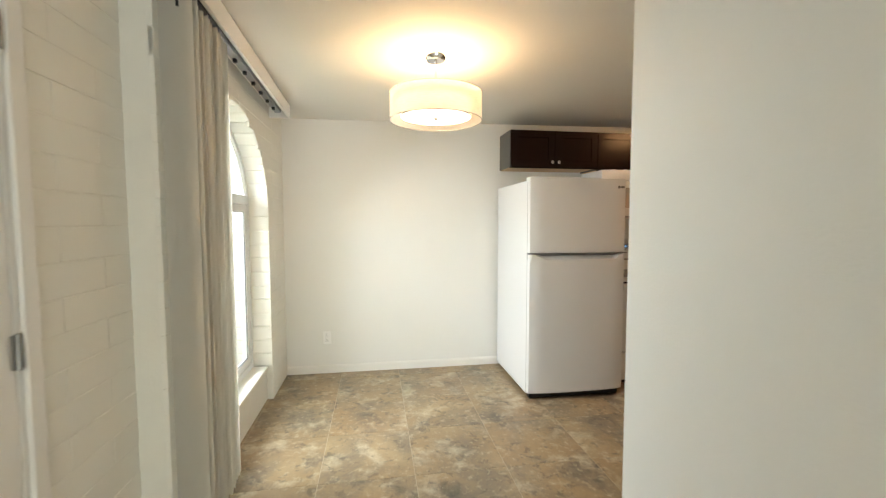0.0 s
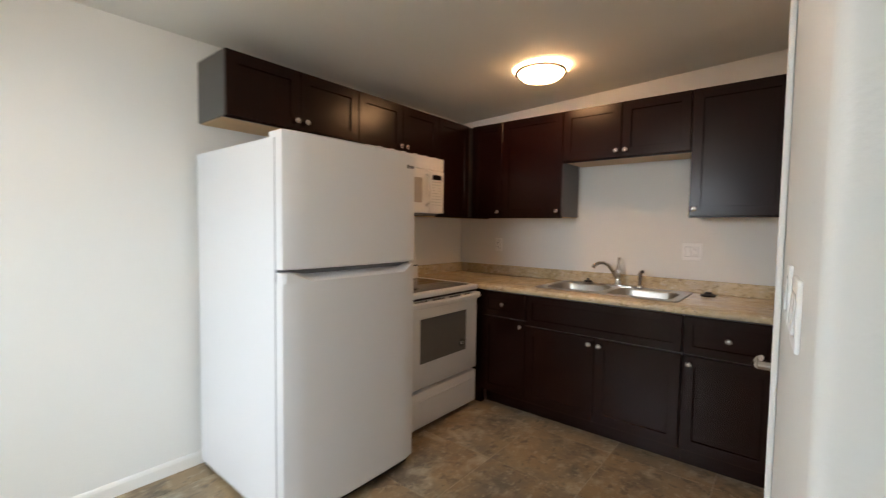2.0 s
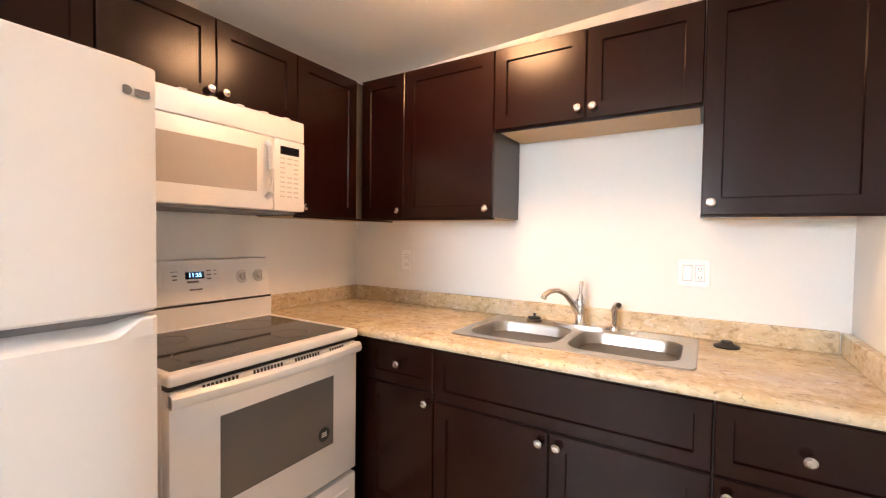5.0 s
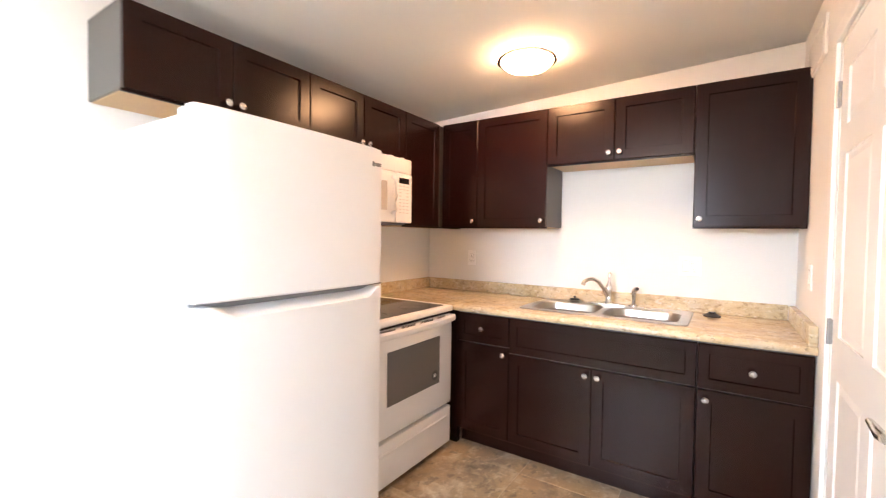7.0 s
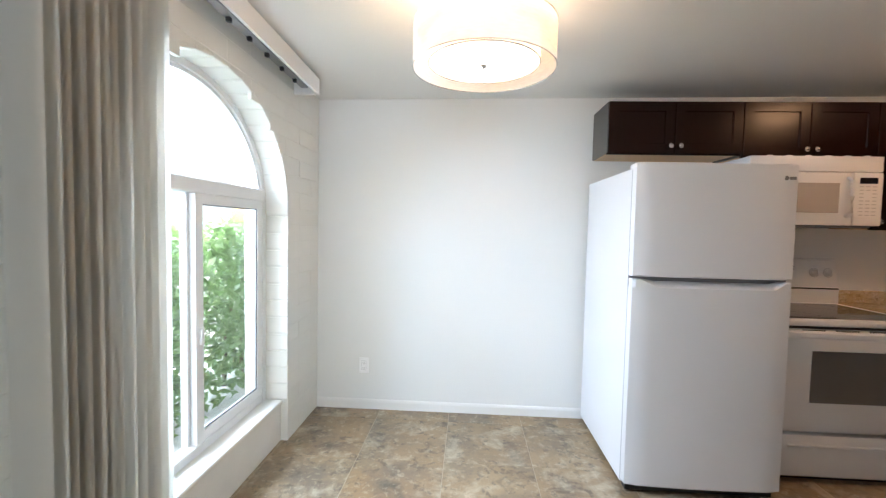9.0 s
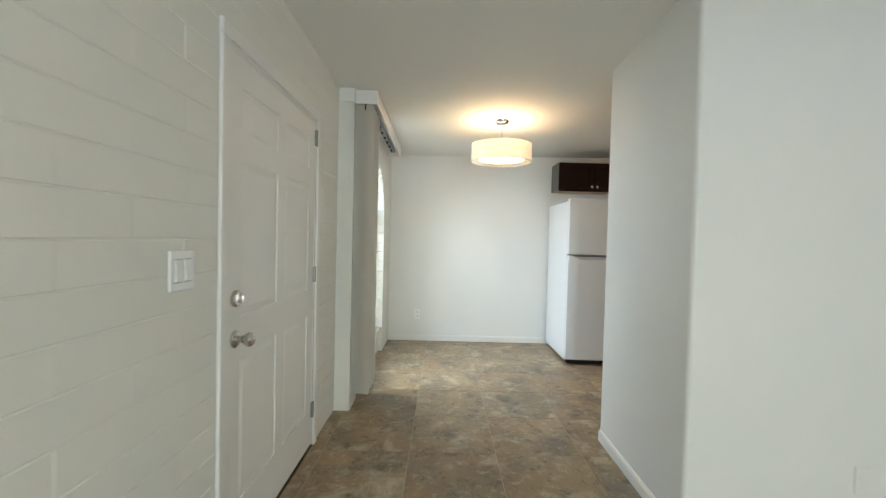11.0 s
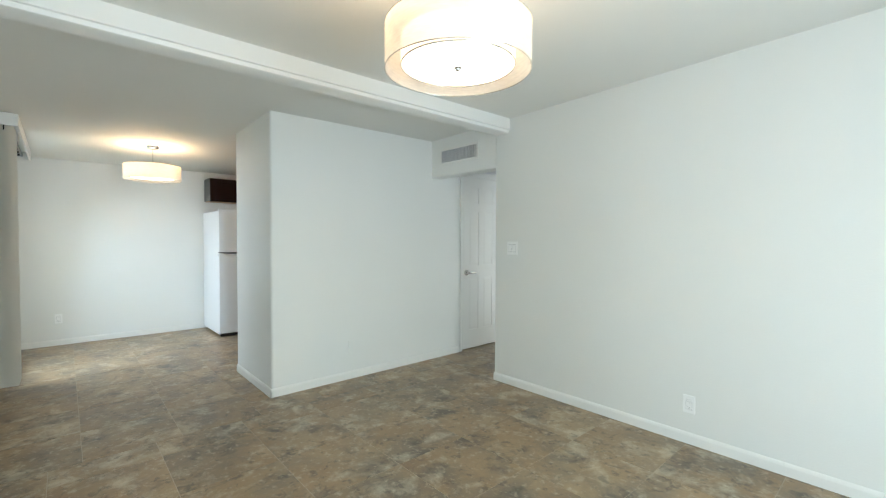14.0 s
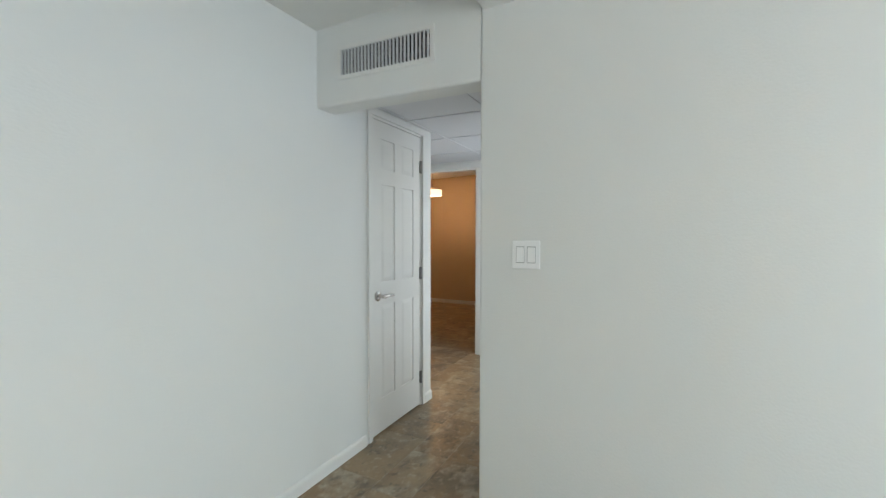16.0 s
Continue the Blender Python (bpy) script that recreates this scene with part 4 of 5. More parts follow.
part("stopper", lathe([(0.0, 0.012), (0.030, 0.0125), (0.031, 0.020), (0.012, 0.024), (0.005, 0.026), (0.005, 0.031), (0.009, 0.033), (0.009, 0.038), (0.0, 0.039)], n=24, cap=False), "rubber", st, "black rubber stopper", True)
st = thing("drain_stopper", pose(4.165, -2.065, CT), "black rubber drain stopper lying on the countertop", "stopper")
part("flange", lathe([(0.0, 0.0), (0.043, 0.0), (0.045, 0.006), (0.030, 0.012), (0.020, 0.018), (0.018, 0.026), (0.0, 0.028)], n=24, cap=False), "rubber", st, "", True)


# ---- fridge ----
FRX, FRW = 1.925, 0.772
fr = thing("refrigerator", pose(FRX, -0.905, 0), "white top-freezer refrigerator with textured doors", "refrigerator")
part("cabinet", box(0.004, FRW - 0.004, 0.082, 0.865, 0.035, 1.676, 0.006), "appliance", fr)
part("base_grille", box(0.02, FRW - 0.02, 0.05, 0.10, 0.012, 0.06), "black", fr, "dark base grille")
part("gasket", box(0.004, FRW - 0.004, 0.060, 0.084, 0.05, 1.668), "gasket", fr, "grey door gasket")


def curved_door(z0, z1, cut=False):
    """A fridge door with a slightly bowed front, its edges rounded, and a scooped grip along one end."""
    b = bmesh.new()
    n = 14
    rows = []
    for z in sorted({z0, z0 + 0.006, z1 if cut else z1 - 0.006, z1}):
        inset = 0.006 if z == z0 or (z == z1 and not cut) else 0.0
        fr_pts = [(0.0 + inset * 0.5, 0.068)]
        for k in range(n + 1):
            u = k / n
            x = inset * 0.5 + 0.003 + (FRW - 0.006 - inset) * u
            e = min(u, 1 - u) * FRW
            rnd = 0.010 * max(0.0, 1 - e / 0.012) ** 2
            y = 0.012 * (2 * u - 1) ** 2 + rnd + inset
            fr_pts.append((x, y))
        fr_pts.append((FRW - inset * 0.5, 0.068))
        rows.append([b.verts.new((x, y, z)) for x, y in fr_pts])
    for a, c in zip(rows, rows[1:]):
        for k in range(len(a)):
            j = (k + 1) % len(a)
            b.faces.new((a[k], a[j], c[j], c[k]))
    b.faces.new(rows[0]), b.faces.new(rows[-1])
    return b


part("freezer_door", curved_door(1.130, 1.696), "appliance", fr, "", True)
low = part("fresh_food_door", curved_door(0.055, 1.074, True), "appliance", fr, "", True)
# grip band: full-width top edge of the lower door, scooped in the middle
b = bmesh.new()
G0, G1 = 0.045, 0.735
n = 60
rows = []
for k in range(n + 1):
    u = k / n
    x = 0.003 + (FRW - 0.006) * u
    sc = max(0.0, min(1.0, (x - G0) / 0.075)) * max(0.0, min(1.0, (G1 - x) / 0.05))
    e = min(u, 1 - u) * FRW
    yf = 0.012 * (2 * u - 1) ** 2 + 0.010 * max(0.0, 1 - e / 0.012) ** 2
    rows.append([b.verts.new(p) for p in ((x, yf, 1.074), (x, yf, 1.114 - 0.036 * sc), (x, yf + 0.004 + 0.034 * sc, 1.118 - 0.016 * sc), (x, 0.068, 1.118 - 0.010 * sc), (x, 0.068, 1.074))])
for ra, rb in zip(rows, rows[1:]):
    for q in range(4):
        b.faces.new((ra[q], rb[q], rb[q + 1], ra[q + 1]))
b.faces.new(rows[0]), b.faces.new(rows[-1])
part("grip", b, "appliance", low, "white scooped grip along the top edge", True)
part("hinge_cover", box(0.02, 0.11, 0.055, 0.16, 1.676, 1.704, 0.006), "appliance_smooth", fr, "white plastic hinge cover")
part("hinge_cover", box(FRW - 0.60, FRW - 0.0, 0.30, 0.60, 1.676, 1.680), "appliance_smooth", fr)
lg = part("badge_disc", lathe([(0.0, 0.0), (0.011, 0.0), (0.011, 0.0015), (0.0, 0.0015)], pose(FRW - 0.066, 0.0095, 1.628, 90), 20, cap=False), "ink", fr, "small round grey badge")
part("badge_bar", box(FRW - 0.050, FRW - 0.020, 0.0085, 0.014, 1.621, 1.635), "ink", fr, "small grey badge bar")
for x in (0.06, FRW - 0.06):
    part("foot", lathe([(0.018, 0.0), (0.018, 0.04)], pose(x, 0.12, 0), 14), "black", fr)

# ---- range ----
RX, RW = 2.800, 0.772
rg = thing("range", pose(RX, -0.70, 0), "white freestanding electric range with black glass cooktop", "range")
part("body", box(0.003, RW - 0.003, 0.045, 0.68, 0.03, 0.870, 0.004), "appliance_smooth", rg)
part("kick", box(0.02, RW - 0.02, 0.06, 0.10, 0.0, 0.04), "black", rg)
b = bmesh.new()
box(0, RW, -0.005, 0.045, 0.868, 0.904, 0.010, b, 3)
box(0, 0.028, 0.04, 0.62, 0.872, 0.904, 0.006, b)
box(RW - 0.028, RW, 0.04, 0.62, 0.872, 0.904, 0.006, b)
box(0.0, RW, 0.585, 0.63, 0.872, 0.904, 0.006, b)
part("cooktop_frame", b, "appliance_smooth", rg, "", True)
# black strip fills the gap under the cooktop frame in place of its shade
part("gap_shade", box(0.006, RW - 0.006, 0.012, 0.046, 0.8535, 0.8685), "black", rg, "black strip for the shade in the gap above the oven door")
part("cooktop", box(0.026, RW - 0.026, 0.043, 0.588, 0.885, 0.9015), "cooktop", rg, "black ceramic glass cooktop")
for cx, cy, r in ((0.20, 0.17, 0.10), (0.20, 0.45, 0.075), (0.56, 0.17, 0.075), (0.56, 0.45, 0.10)):
    part("burner_ring", lathe([(r, 0.9018), (r, 0.9021), (r - 0.003, 0.9021), (r - 0.003, 0.9018)], pose(cx, cy, 0), 40, cap=False), "gasket", rg)
# back guard: sloped panel
prof = [(0.600, 0.890), (0.690, 0.890), (0.690, 1.190), (0.655, 1.196), (0.642, 1.190), (0.612, 1.010), (0.600, 1.000)]
b = prism(prof, 0.0, RW, Matrix(((0, 0, 1, 0), (1, 0, 0, 0), (0, 1, 0, 0), (0, 0, 0, 1))))
part("backguard", b, "appliance_smooth", rg, "", True)
# black strip laid along the back guard's seam for its shade
part("backguard_shade", box(0.004, RW - 0.004, 0.5985, 0.602, 0.996, 1.006), "black", rg)
SL = math.degrees(math.atan2(0.030, 0.18))


def on_guard(x, z):
    return pose(x, 0.612 + (z - 1.010) * 0.030 / 0.18 - 0.0012, z, -SL)


def plate(w, h, t, m, bm=None):
    b2 = box(-w / 2, w / 2, -t, 0.0006, -h / 2, h / 2)
    b2.transform(m)
    return join(bm, b2)


part("control_panel", plate(0.24, 0.085, 0.0008, on_guard(RW / 2 + 0.01, 1.105)), "appliance", rg)
part("clock", plate(0.082, 0.032, 0.0022, on_guard(RW / 2 + 0.02, 1.125)), "display", rg, "dark clock display")
fc = bpy.data.curves.new("clock_digits", "FONT")
fc.body, fc.size, fc.align_x, fc.align_y, fc.extrude = "11:35", 0.026, "CENTER", "CENTER", 0.0003
fo = new("clock_digits", fc)
fo.data.materials.append(M["digits"])
fo.parent = rg
fo.matrix_basis = on_guard(RW / 2 + 0.02, 1.125) @ pose(0, -0.0032, 0, 90)
fo["label"] = "blue lit clock digits"
b = bmesh.new()
for i, (dx, dz, w, h) in enumerate(((-0.085, 0.030, 0.03, 0.003), (-0.085, 0.012, 0.02, 0.006), (-0.085, -0.004, 0.02, 0.006), (-0.01, -0.018, 0.05, 0.009), (0.062, 0.028, 0.02, 0.006), (0.062, 0.010, 0.02, 0.006), (0.062, -0.008, 0.02, 0.006), (0.09, 0.028, 0.014, 0.004), (0.09, 0.010, 0.014, 0.004), (0.0, -0.052, 0.055, 0.007))):
    part("printing", plate(w, h, 0.0014, on_guard(RW / 2 + 0.02 + dx, 1.115 + dz)), "ink", rg)
for kx in (0.055, 0.145, RW - 0.145, RW - 0.055):
    kn = part("knob", lathe([(0.0, 0.0), (0.027, 0.0), (0.026, 0.006), (0.020, 0.010), (0.018, 0.026), (0.0, 0.028)], on_guard(kx, 1.105) @ pose(0, 0, 0, 90), 24, cap=False), "appliance_smooth", rg, "white round burner knob", True)
    part("skirt", lathe([(0.027, 0.0), (0.031, 0.0), (0.031, 0.002), (0.027, 0.002)], on_guard(kx, 1.105) @ pose(0, 0, 0, 90), 24, cap=False), "bezel", kn, "grey dial ring")
    gb = box(-0.004, 0.004, -0.034, -0.02, -0.018, 0.018, 0.002)
    gb.transform(on_guard(kx, 1.105))
    part("grip", gb, "appliance_smooth", kn)
dr = part("oven_door", box(0.004, RW - 0.004, 0.0, 0.048, 0.292, 0.852, 0.008), "appliance_smooth", rg, "", True)
part("door_window", box(0.155, RW - 0.140, -0.0015, 0.004, 0.452, 0.735, 0.001), "oven_glass", dr, "dark oven window")
part("sticker", lathe([(0.0, 0.0), (0.029, 0.0), (0.029, 0.0008), (0.0, 0.0008)], pose(RW - 0.19, -0.0016, 0.508, 90), 24, cap=False), "paper", dr, "round black sticker on the oven window")
b = bmesh.new()
for dz in (-0.007, 0.0, 0.007):
    box(RW - 0.19 - 0.013, RW - 0.19 + 0.013, -0.0030, -0.0022, 0.508 + dz - 0.0016, 0.508 + dz + 0.0016, bm=b)
part("sticker_print", b, "trim", dr)
# handle bar, bowed, carried by the door's top with vent slots behind it
b = bmesh.new()
n = 18
prof = [(-0.006, -0.018), (-0.012, -0.006), (-0.010, 0.012), (0.002, 0.022), (0.012, 0.020), (0.014, -0.012), (0.004, -0.020)]
rows = []
for k in range(n + 1):
    u = k / n
    bow = 0.045 - 0.030 * (2 * u - 1) ** 2
    rows.append([b.verts.new((RW * u * 0.996 + 0.0015, -bow + p, 0.828 + q)) for p, q in prof])
for a, c in zip(rows, rows[1:]):
    for k in range(len(prof)):
        j = (k + 1) % len(prof)
        b.faces.new((a[k], a[j], c[j], c[k]))
b.faces.new(rows[0]), b.faces.new(rows[-1])
box(0.0015, 0.03, -0.02, 0.01, 0.812, 0.848, 0.002, b)
box(RW - 0.03, RW - 0.0015, -0.02, 0.01, 0.812, 0.848, 0.002, b)
part("handle", b, "appliance_smooth", dr, "bowed white oven handle", True)
for g0 in (0.10, 0.27, 0.44, 0.61):
    for k in range(9 if g0 < 0.6 else 6):
        x = g0 + 0.0135 * k
        part("vent_slot", box(x, x + 0.0075, -0.0012, 0.003, 0.838, 0.850), "black", dr)
dw = part("drawer", box(0.004, RW - 0.004, 0.002, 0.05, 0.040, 0.272, 0.008), "appliance_smooth", rg, "", True)
part("drawer_ridge", box(0.05, RW - 0.05, -0.006, 0.006, 0.205, 0.222, 0.006), "appliance_smooth", dw)

# ---- microwave ----
MX, MW_, MB, MT = 2.775, 0.760, 1.405, 1.826
mw = thing("microwave", pose(MX, -0.395, MB), "white over-the-range microwave oven with keypad", "microwave")
H = MT - MB
part("body", box(0.002, MW_ - 0.002, 0.03, 0.39, 0.012, H - 0.002, 0.004), "appliance_smooth", mw)
part("underside", box(0.03, MW_ - 0.03, 0.035, 0.38, 0.0, 0.012), "gasket", mw, "grey underside with grease filter")
part("top_grille", box(0.0, MW_, 0.004, 0.05, H - 0.092, H, 0.006), "appliance_smooth", mw, "", True)
for k in range(6):
    part("grille_rib", box(0.10 + 0.11 * k, 0.13 + 0.11 * k, 0.0, 0.02, H - 0.004, H + 0.004, 0.003), "appliance_smooth", mw)
md = part("door", box(0.0, 0.595, 0.0, 0.04, 0.012, H - 0.096, 0.006), "appliance_smooth", mw, "", True)
part("window", box(0.10, 0.515, -0.0012, 0.004, 0.085, 0.262, 0.001), "mw_glass", md, "perforated beige window screen")
b = tube([(0.562, -0.002, 0.065), (0.562, -0.030, 0.085), (0.562, -0.034, 0.18), (0.562, -0.030, 0.275), (0.562, -0.002, 0.295)], 0.012, 10)
part("handle", b, "appliance_smooth", md, "white bar handle", True)
part("control_panel", box(0.598, MW_, 0.0, 0.04, 0.012, H - 0.096, 0.006), "appliance_smooth", mw, "", True)
part("display", box(0.628, 0.728, -0.0015, 0.003, 0.260, 0.296), "display", mw, "dark display")
for r in range(9):
    for c in range(3):
        if r in (2, 3) and c == 1:
            continue
        part("button", box(0.628 + 0.036 * c, 0.652 + 0.036 * c, -0.0012, 0.003, 0.240 - 0.021 * r, 0.246 - 0.021 * r), "bezel", mw)

# ---- electrical plates ----
def wall_plate(name, label, m, gangs, kinds, paint=None):
    """A plate facing -y, centred on the origin."""
    w = 0.070 + 0.046 * (gangs - 1)
    d = thing(name, m, label, "switch" if "switch" in name else "outlet")
    part("plate", box(-w / 2, w / 2, -0.007, 0.0005, -0.058, 0.058, 0.003), paint or "plate", d)
    for g, kind in enumerate(kinds):
        cx = -0.023 * (gangs - 1) + 0.046 * g
        part("bezel", box(cx - 0.0178, cx + 0.0178, -0.0074, -0.004, -0.0345, 0.0345), paint or "bezel", d)
        if kind == "rocker":
            b = box(cx - 0.0155, cx + 0.0155, -0.012, -0.006, -0.031, 0.031, 0.002)
            for v in b.verts:
                v.co.y += 0.004 * (v.co.z > 0) * (v.co.y < -0.009)
            part("rocker", b, paint or "plate", d)
        else:
            part("face", box(cx - 0.0160, cx + 0.0160, -0.0085, -0.006, -0.032, 0.032, 0.001), paint or "plate", d)
            for dz in (0.018, -0.018):
                for dx in (-0.006, 0.006):
                    part("slot", box(cx + dx - 0.0012, cx + dx + 0.0012, -0.0089, -0.008, dz - 0.004, dz + 0.004), paint or "ink", d)
                part("slot", lathe([(0.0, 0.0), (0.0022, 0.0), (0.0022, 0.0006), (0.0, 0.0006)], pose(cx, -0.0085, dz - 0.009, 90), 8, cap=False), paint or "ink", d)
    return d


N_, E_, W_, S_ = 0, -90, 90, 180   # turn so that the plate looks south, west, east, north
wall_plate("outlet", "white duplex outlet low on the dining wall", pose(0.352, 0, 0.325), 1, ["outlet"])
wall_plate("outlet_and_switch", "white double plate with switch and outlet over the counter", pose(EAST, -1.945, 1.172, 0, 0, E_), 2, ["rocker", "outlet"])
wall_plate("outlet", "white outlet above the counter corner", pose(EAST, -0.425, 1.165, 0, 0, E_), 1, ["outlet"])
wall_plate("light_switch", "white double rocker switch beside the hall opening", pose(LIV_E, -4.555, 1.235, 0, 0, E_), 2, ["rocker", "rocker"])
wall_plate("outlet", "white outlet low on the long wall", pose(LIV_E, -6.01, 0.255, 0, 0, E_), 1, ["outlet"])
wall_plate("outlet", "outlet painted over in wall colour, low on the partition", pose(2.42, PY, 0.30), 1, ["outlet"], "wall")
wall_plate("light_switch", "white rocker switch beside the closet door", pose(2.125, -2.463, 1.19, 0, 0, S_ + 3.1), 1, ["rocker"])
wall_plate("light_switch", "white double rocker switch near the partition corner", pose(1.94, -2.473, 1.18, 0, 0, S_ + 3.1), 2, ["rocker", "rocker"])
wall_plate("light_switch", "white double rocker switch beside the front door", pose(WEST + 0.004, -3.955, 1.155, 0, 0, W_), 2, ["rocker", "rocker"])
wall_plate("outlet", "white outlet low beside the front door", pose(WEST + 0.004, -3.89, 0.24, 0, 0, W_), 1, ["outlet"])
wall_plate("light_switch", "white rocker switch over the counter end", pose(3.85, SOUTH_K, 1.17, 0, 0, S_), 1, ["rocker"])
# wall register high beside the closet door
d = thing("wall_register", pose(3.86, SOUTH_K, 2.19, 0, 0, 180), "small white air register high on the kitchen wall", "air vent")
part("frame", box(-0.20, 0.20, -0.012, 0.0005, -0.085, 0.085, 0.004), "trim", d)
for k in range(9):
    part("slat", box(-0.17, 0.17, -0.016, -0.011, -0.066 + 0.0155 * k, -0.060 + 0.0155 * k), "trim", d)

# supply register in the soffit
d = thing("soffit_register", pose(LIV_E, -3.855, 2.178, 0, 0, -90), "white supply register with upright grey slats", "air vent")
VW, VH = 0.55, 0.165
b = box(-VW / 2, VW / 2, -0.008, 0.0005, VH / 2 - 0.022, VH / 2, 0.002)
box(-VW / 2, VW / 2, -0.008, 0.0005, -VH / 2, -VH / 2 + 0.022, 0.002, b)
box(-VW / 2, -VW / 2 + 0.022, -0.008, 0.0005, -VH / 2 + 0.022, VH / 2 - 0.022, 0.002, b)
box(VW / 2 - 0.022, VW / 2, -0.008, 0.0005, -VH / 2 + 0.022, VH / 2 - 0.022, 0.002, b)
part("frame", b, "trim", d)
# black sheet on the soffit face gives the dark of the duct between slats
part("duct_shade", box(-VW / 2 + 0.02, VW / 2 - 0.02, -0.0015, 0.0005, -VH / 2 + 0.02, VH / 2 - 0.02), "black", d)
for k in range(25):
    x = -VW / 2 + 0.03 + k * (VW - 0.06) / 24
    sb = box(-0.0026, 0.0026, -0.009, 0.002, -VH / 2 + 0.021, VH / 2 - 0.021)
    sb.transform(pose(x, -0.004, 0, 0, 0, -4))
    part("slat", sb, "tile_grid", d)

# bedroom pendant seen through the doorway
d = thing("bedroom_lamp", pose(8.15, -1.62, 1.98), "small lit drum lamp in the bedroom", "pendant lamp")
part("shade", lathe([(0.16, 0.0), (0.16, 0.10)], n=32, cap=False), "inner_shade", d, "", True)
part("stem", lathe([(0.006, 0.1), (0.006, 0.40)], n=10), "nickel", d)
part("spider", box(-0.16, 0.16, -0.004, 0.004, 0.095, 0.101), "nickel", d)

# ---- outside the arched window ----
nb = thing("neighbour_house", pose(-7.0, 2.0, -0.16), "pale stucco house across the yard", "house")
part("wall", box(-1.0, 0.0, -9, 9, 0, 2.9), "block", nb)
part("roof", box(-1.2, 0.5, -9.3, 9.3, 2.9, 3.1), "trim", nb)
hedge = thing("hedge", pose(-1.25, 0.2, -0.16), "dense green hedge in full sun outside the window", "hedge")
rng = random.Random(5)
b = bmesh.new()
verts, faces = [], []
for k in range(15000):
    u, v, w = rng.uniform(-2.0, 4.2), rng.random(), rng.random()
    wob = 0.10 * math.sin(u * 5.1) + 0.06 * math.sin(u * 11.7 + 2)
    x = 0.42 + 0.5 * wob - rng.random() ** 2 * 0.35
    if rng.random() < 0.3:
        x = rng.uniform(-0.42, 0.42)
    z = 0.05 + (1.42 + wob * 0.7) * v ** 0.85
    c = Vector((x, u, z))
    m3 = Euler((rng.uniform(-1.1, 1.1), rng.uniform(-1.2, 0.6), rng.uniform(0, 6.28))).to_matrix()
    L1, W1 = rng.uniform(0.036, 0.066), rng.uniform(0.017, 0.030)
    i = len(verts)
    for p in ((-L1, 0, 0), (-0.2 * L1, W1, 0.004), (L1, 0, -0.004), (-0.2 * L1, -W1, 0.004)):
        verts.append(c + m3 @ Vector(p))
    faces.append((i, i + 1, i + 2, i + 3))
me = bpy.data.meshes.new("leaves")
me.from_pydata(verts, [], faces)
me.materials.append(M["leaf"])
lv = new("leaves", me)
lv.parent = hedge
for k in range(20):
    y = -1.9 + 0.3 * k
    x = rng.uniform(-0.15, 0.15)
    part("stem", tube([(x, y, 0.0), (x + rng.uniform(-0.05, 0.05), y + 0.05, 0.5), (x + rng.uniform(-0.15, 0.15), y + rng.uniform(-0.15, 0.15), 1.2)], 0.02, 7, radii=[0.022, 0.016, 0.006]), "bark", hedge)

# ---- pieces: wall blocks, window reveal blocks, floor tiles ----
cache = {}


def piece(name, x, y, z, sx, sy, sz, bevel, material, parent):
    key = (name, round(sx, 3), round(sy, 3), round(sz, 3))
    if key not in cache:
        b = box(-sx / 2, sx / 2, -sy / 2, sy / 2, -sz / 2, sz / 2, bevel, seg=1)
        me = bpy.data.meshes.new(name)
        b.to_mesh(me)
        b.free()
        me.materials.append(M[material])
        cache[key] = me
    ob = new(name, cache[key])
    ob.location = (x, y, z)
    ob.parent = parent
    return ob


CH, BL, JT = 0.104, 0.41, 0.004   # course height, block length, joint
rng = random.Random(3)
far = bmesh.new()


def courses(face, y0, y1, holes, parent, near):
    """Blocks on a wall face between y0 and y1; holes: function (z) -> list of (a, b) intervals left out."""
    for c in range(24):
        z0, z1 = c * CH, min((c + 1) * CH - JT, 2.50)
        if z1 - z0 < 0.03:
            continue
        start = y1 + 0.06 + (BL / 2 if c % 2 else 0)
        k = 0
        while start - k * BL > y0:
            b1, b0 = min(start - k * BL - JT, y1), max(start - (k + 1) * BL, y0)
            k += 1
            spans = [(b0, b1)]
            for ha, hb in holes((z0 + z1) / 2):
                spans = [s for a, e in spans for s in ((a, min(e, ha - 0.002)), (max(a, hb + 0.002), e)) if s[1] - s[0] > 0.015]
            for a, e in spans:
                if e - a < 0.015:
                    continue
                off = rng.choice((-0.0015, -0.0008, 0.0))
                if (a + e) / 2 > near:
                    piece("block", face - 0.010 + off, (a + e) / 2, (z0 + z1) / 2, 0.020, round(e - a, 2), round(z1 - z0, 3), 0.0016, "block", parent)
                else:
                    box(face - 0.020 + off, face + off, a, e, z0, z1, bm=far)


def door_hole(z):
    gaps = [(FD0 - 0.052, FD1 + 0.052)] if z < FDT + 0.055 else []
    return gaps


def win_hole(z):
    if z < 0.235:
        return [(WIN_C - WIN_A, WIN_C + WIN_A)]
    if z < WIN_S:
        return [(WIN_C - WIN_A, WIN_C + WIN_A)]
    u = (z - WIN_S) / WIN_B
    if u >= 1.05:
        return []
    a = WIN_A * math.sqrt(max(0.02, 1 - u * u)) + 0.015
    return [(WIN_C - a, WIN_C + a)]


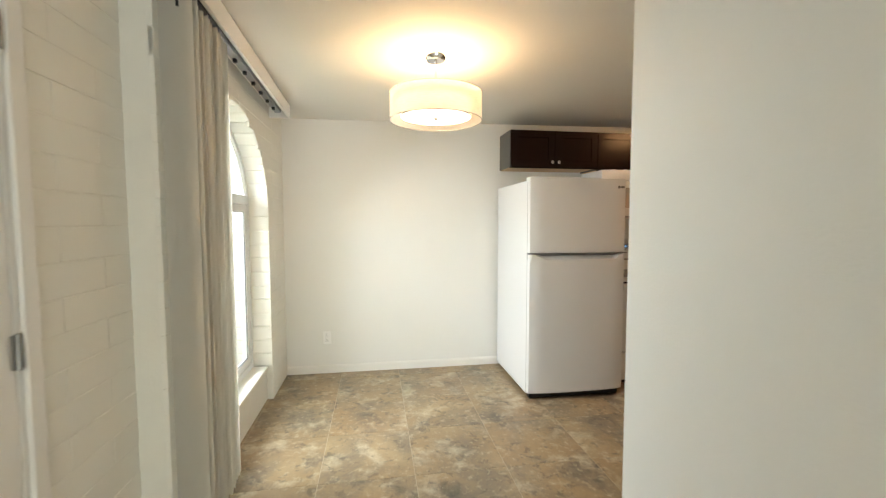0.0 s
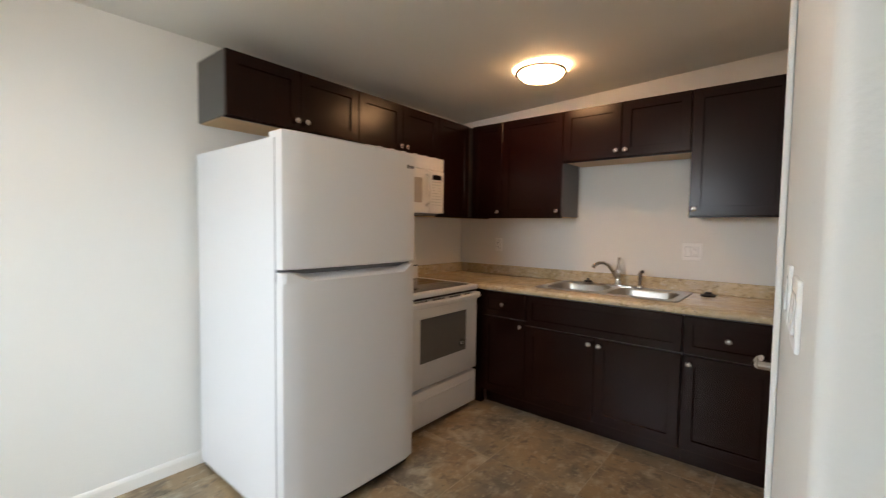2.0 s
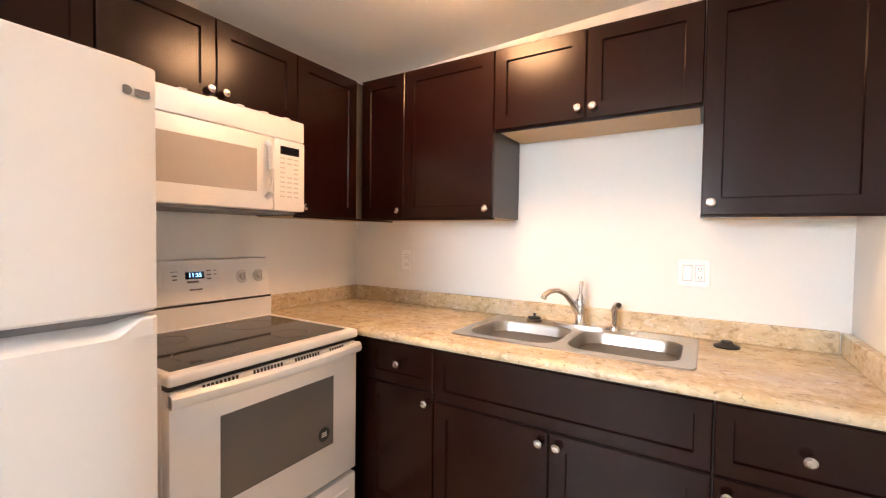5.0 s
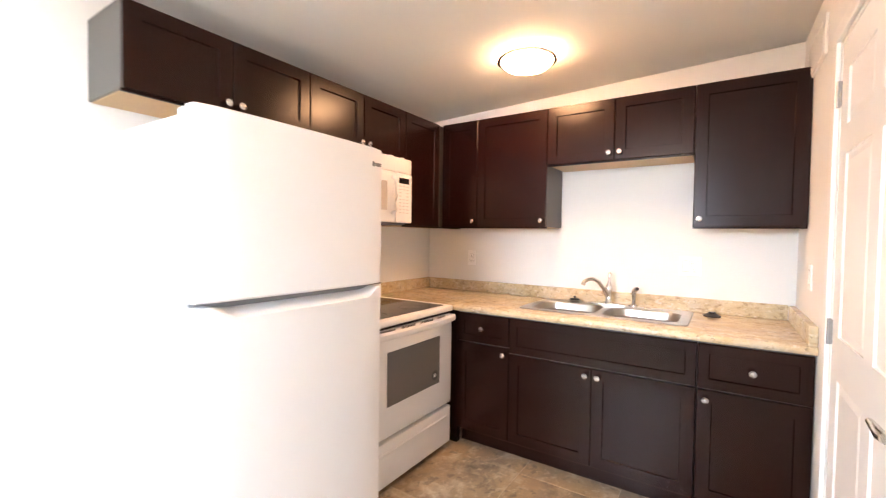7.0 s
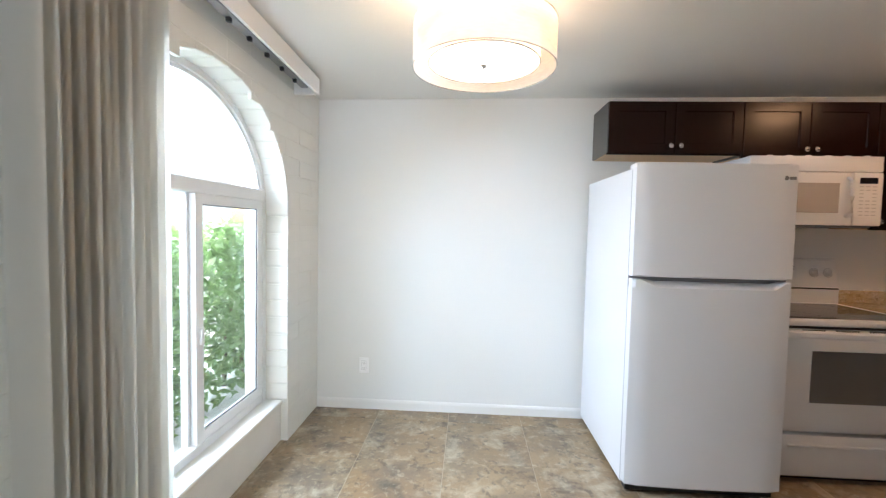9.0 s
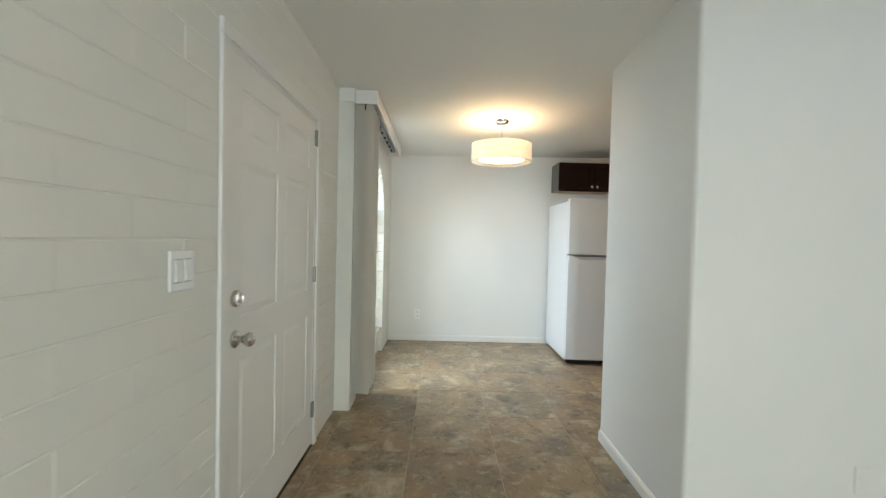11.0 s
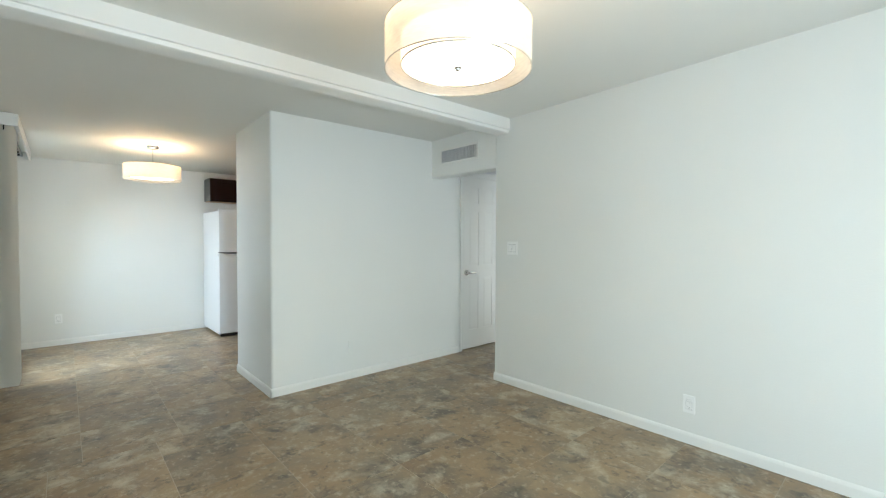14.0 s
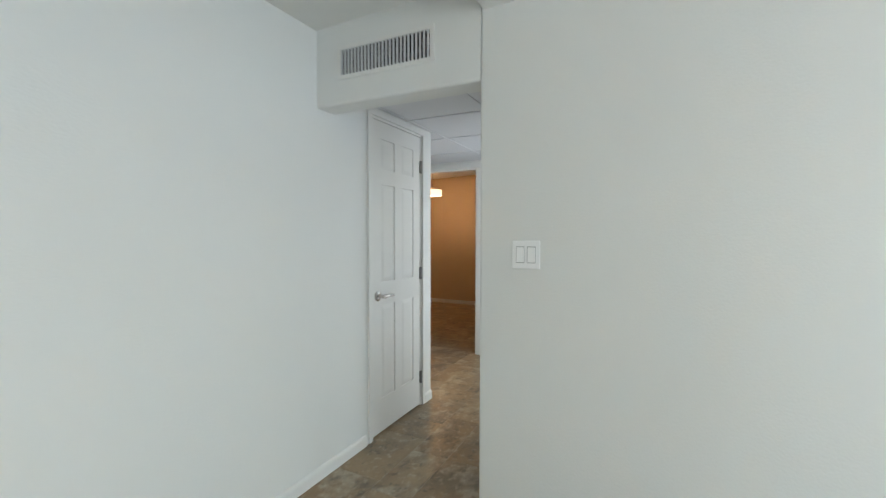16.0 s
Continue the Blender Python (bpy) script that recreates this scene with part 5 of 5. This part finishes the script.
courses(WEST, SOUTH, JOG, door_hole, wall_west, -5.7)
courses(0.0, JOG, -0.001, win_hole, wall_window, -9)
o = part("block_field", far, "block", wall_west)
tagged(o, "", "", "", "stuff")
# blocks lining the jambs and the arch
c = 0
z = 0.265
while z < WIN_S:
    for s in (1, -1):
        piece("reveal_block", -0.075, WIN_C + s * (WIN_A + 0.004 + 0.002 * ((c * 7 + (s > 0)) % 3)), z + 0.049, 0.150, 0.022, 0.098, 0.004, "block", wall_window)
        piece("reveal_block", -0.244, WIN_C + s * (WIN_A + 0.004 - 0.002 * (c % 3)), z + 0.049, 0.064, 0.022, 0.098, 0.006, "block", wall_window)
    z += CH
    c += 1
for k in range(19):
    a = math.pi * (k + 0.5) / 19
    ob = piece("reveal_block", -0.075, WIN_C - (WIN_A + 0.004) * math.cos(a), WIN_S + (WIN_B + 0.004) * math.sin(a), 0.150, 0.022, 0.104, 0.004, "block", wall_window)
    ob.rotation_euler = (math.atan2(WIN_B * math.cos(a), WIN_A * math.sin(a)) + math.pi / 2, 0, 0)

TP, TG = 0.510, 0.003


def tiles(x_line, y_line, x0, x1, y0, y1):
    i0, j0 = math.floor((x0 - x_line) / TP), math.floor((y0 - y_line) / TP)
    for i in range(i0, i0 + 24):
        for j in range(j0, j0 + 24):
            a0, a1 = max(x0, x_line + i * TP) + TG / 2, min(x1, x_line + (i + 1) * TP) - TG / 2
            c0, c1 = max(y0, y_line + j * TP) + TG / 2, min(y1, y_line + (j + 1) * TP) - TG / 2
            if a1 - a0 > 0.02 and c1 - c0 > 0.02:
                piece("floor_tile", (a0 + a1) / 2, (c0 + c1) / 2, -0.003, round(a1 - a0, 3), round(c1 - c0, 3), 0.006, 0.0008, "floor", floor)


tiles(0.480, -0.672, -0.15, EAST, -3.732, 0.0)
tiles(1.350, -4.980, -0.15, LIV_E + 0.05, SOUTH, -3.732)
tiles(1.350, -4.980, LIV_E + 0.05, 6.1, HALL_S - 0.02, -3.732)
tiles(0.480, -0.672, EAST, 6.1, -3.732, -2.5)
tiles(1.350, -4.980, 6.1, 9.0, -4.5, -0.2)
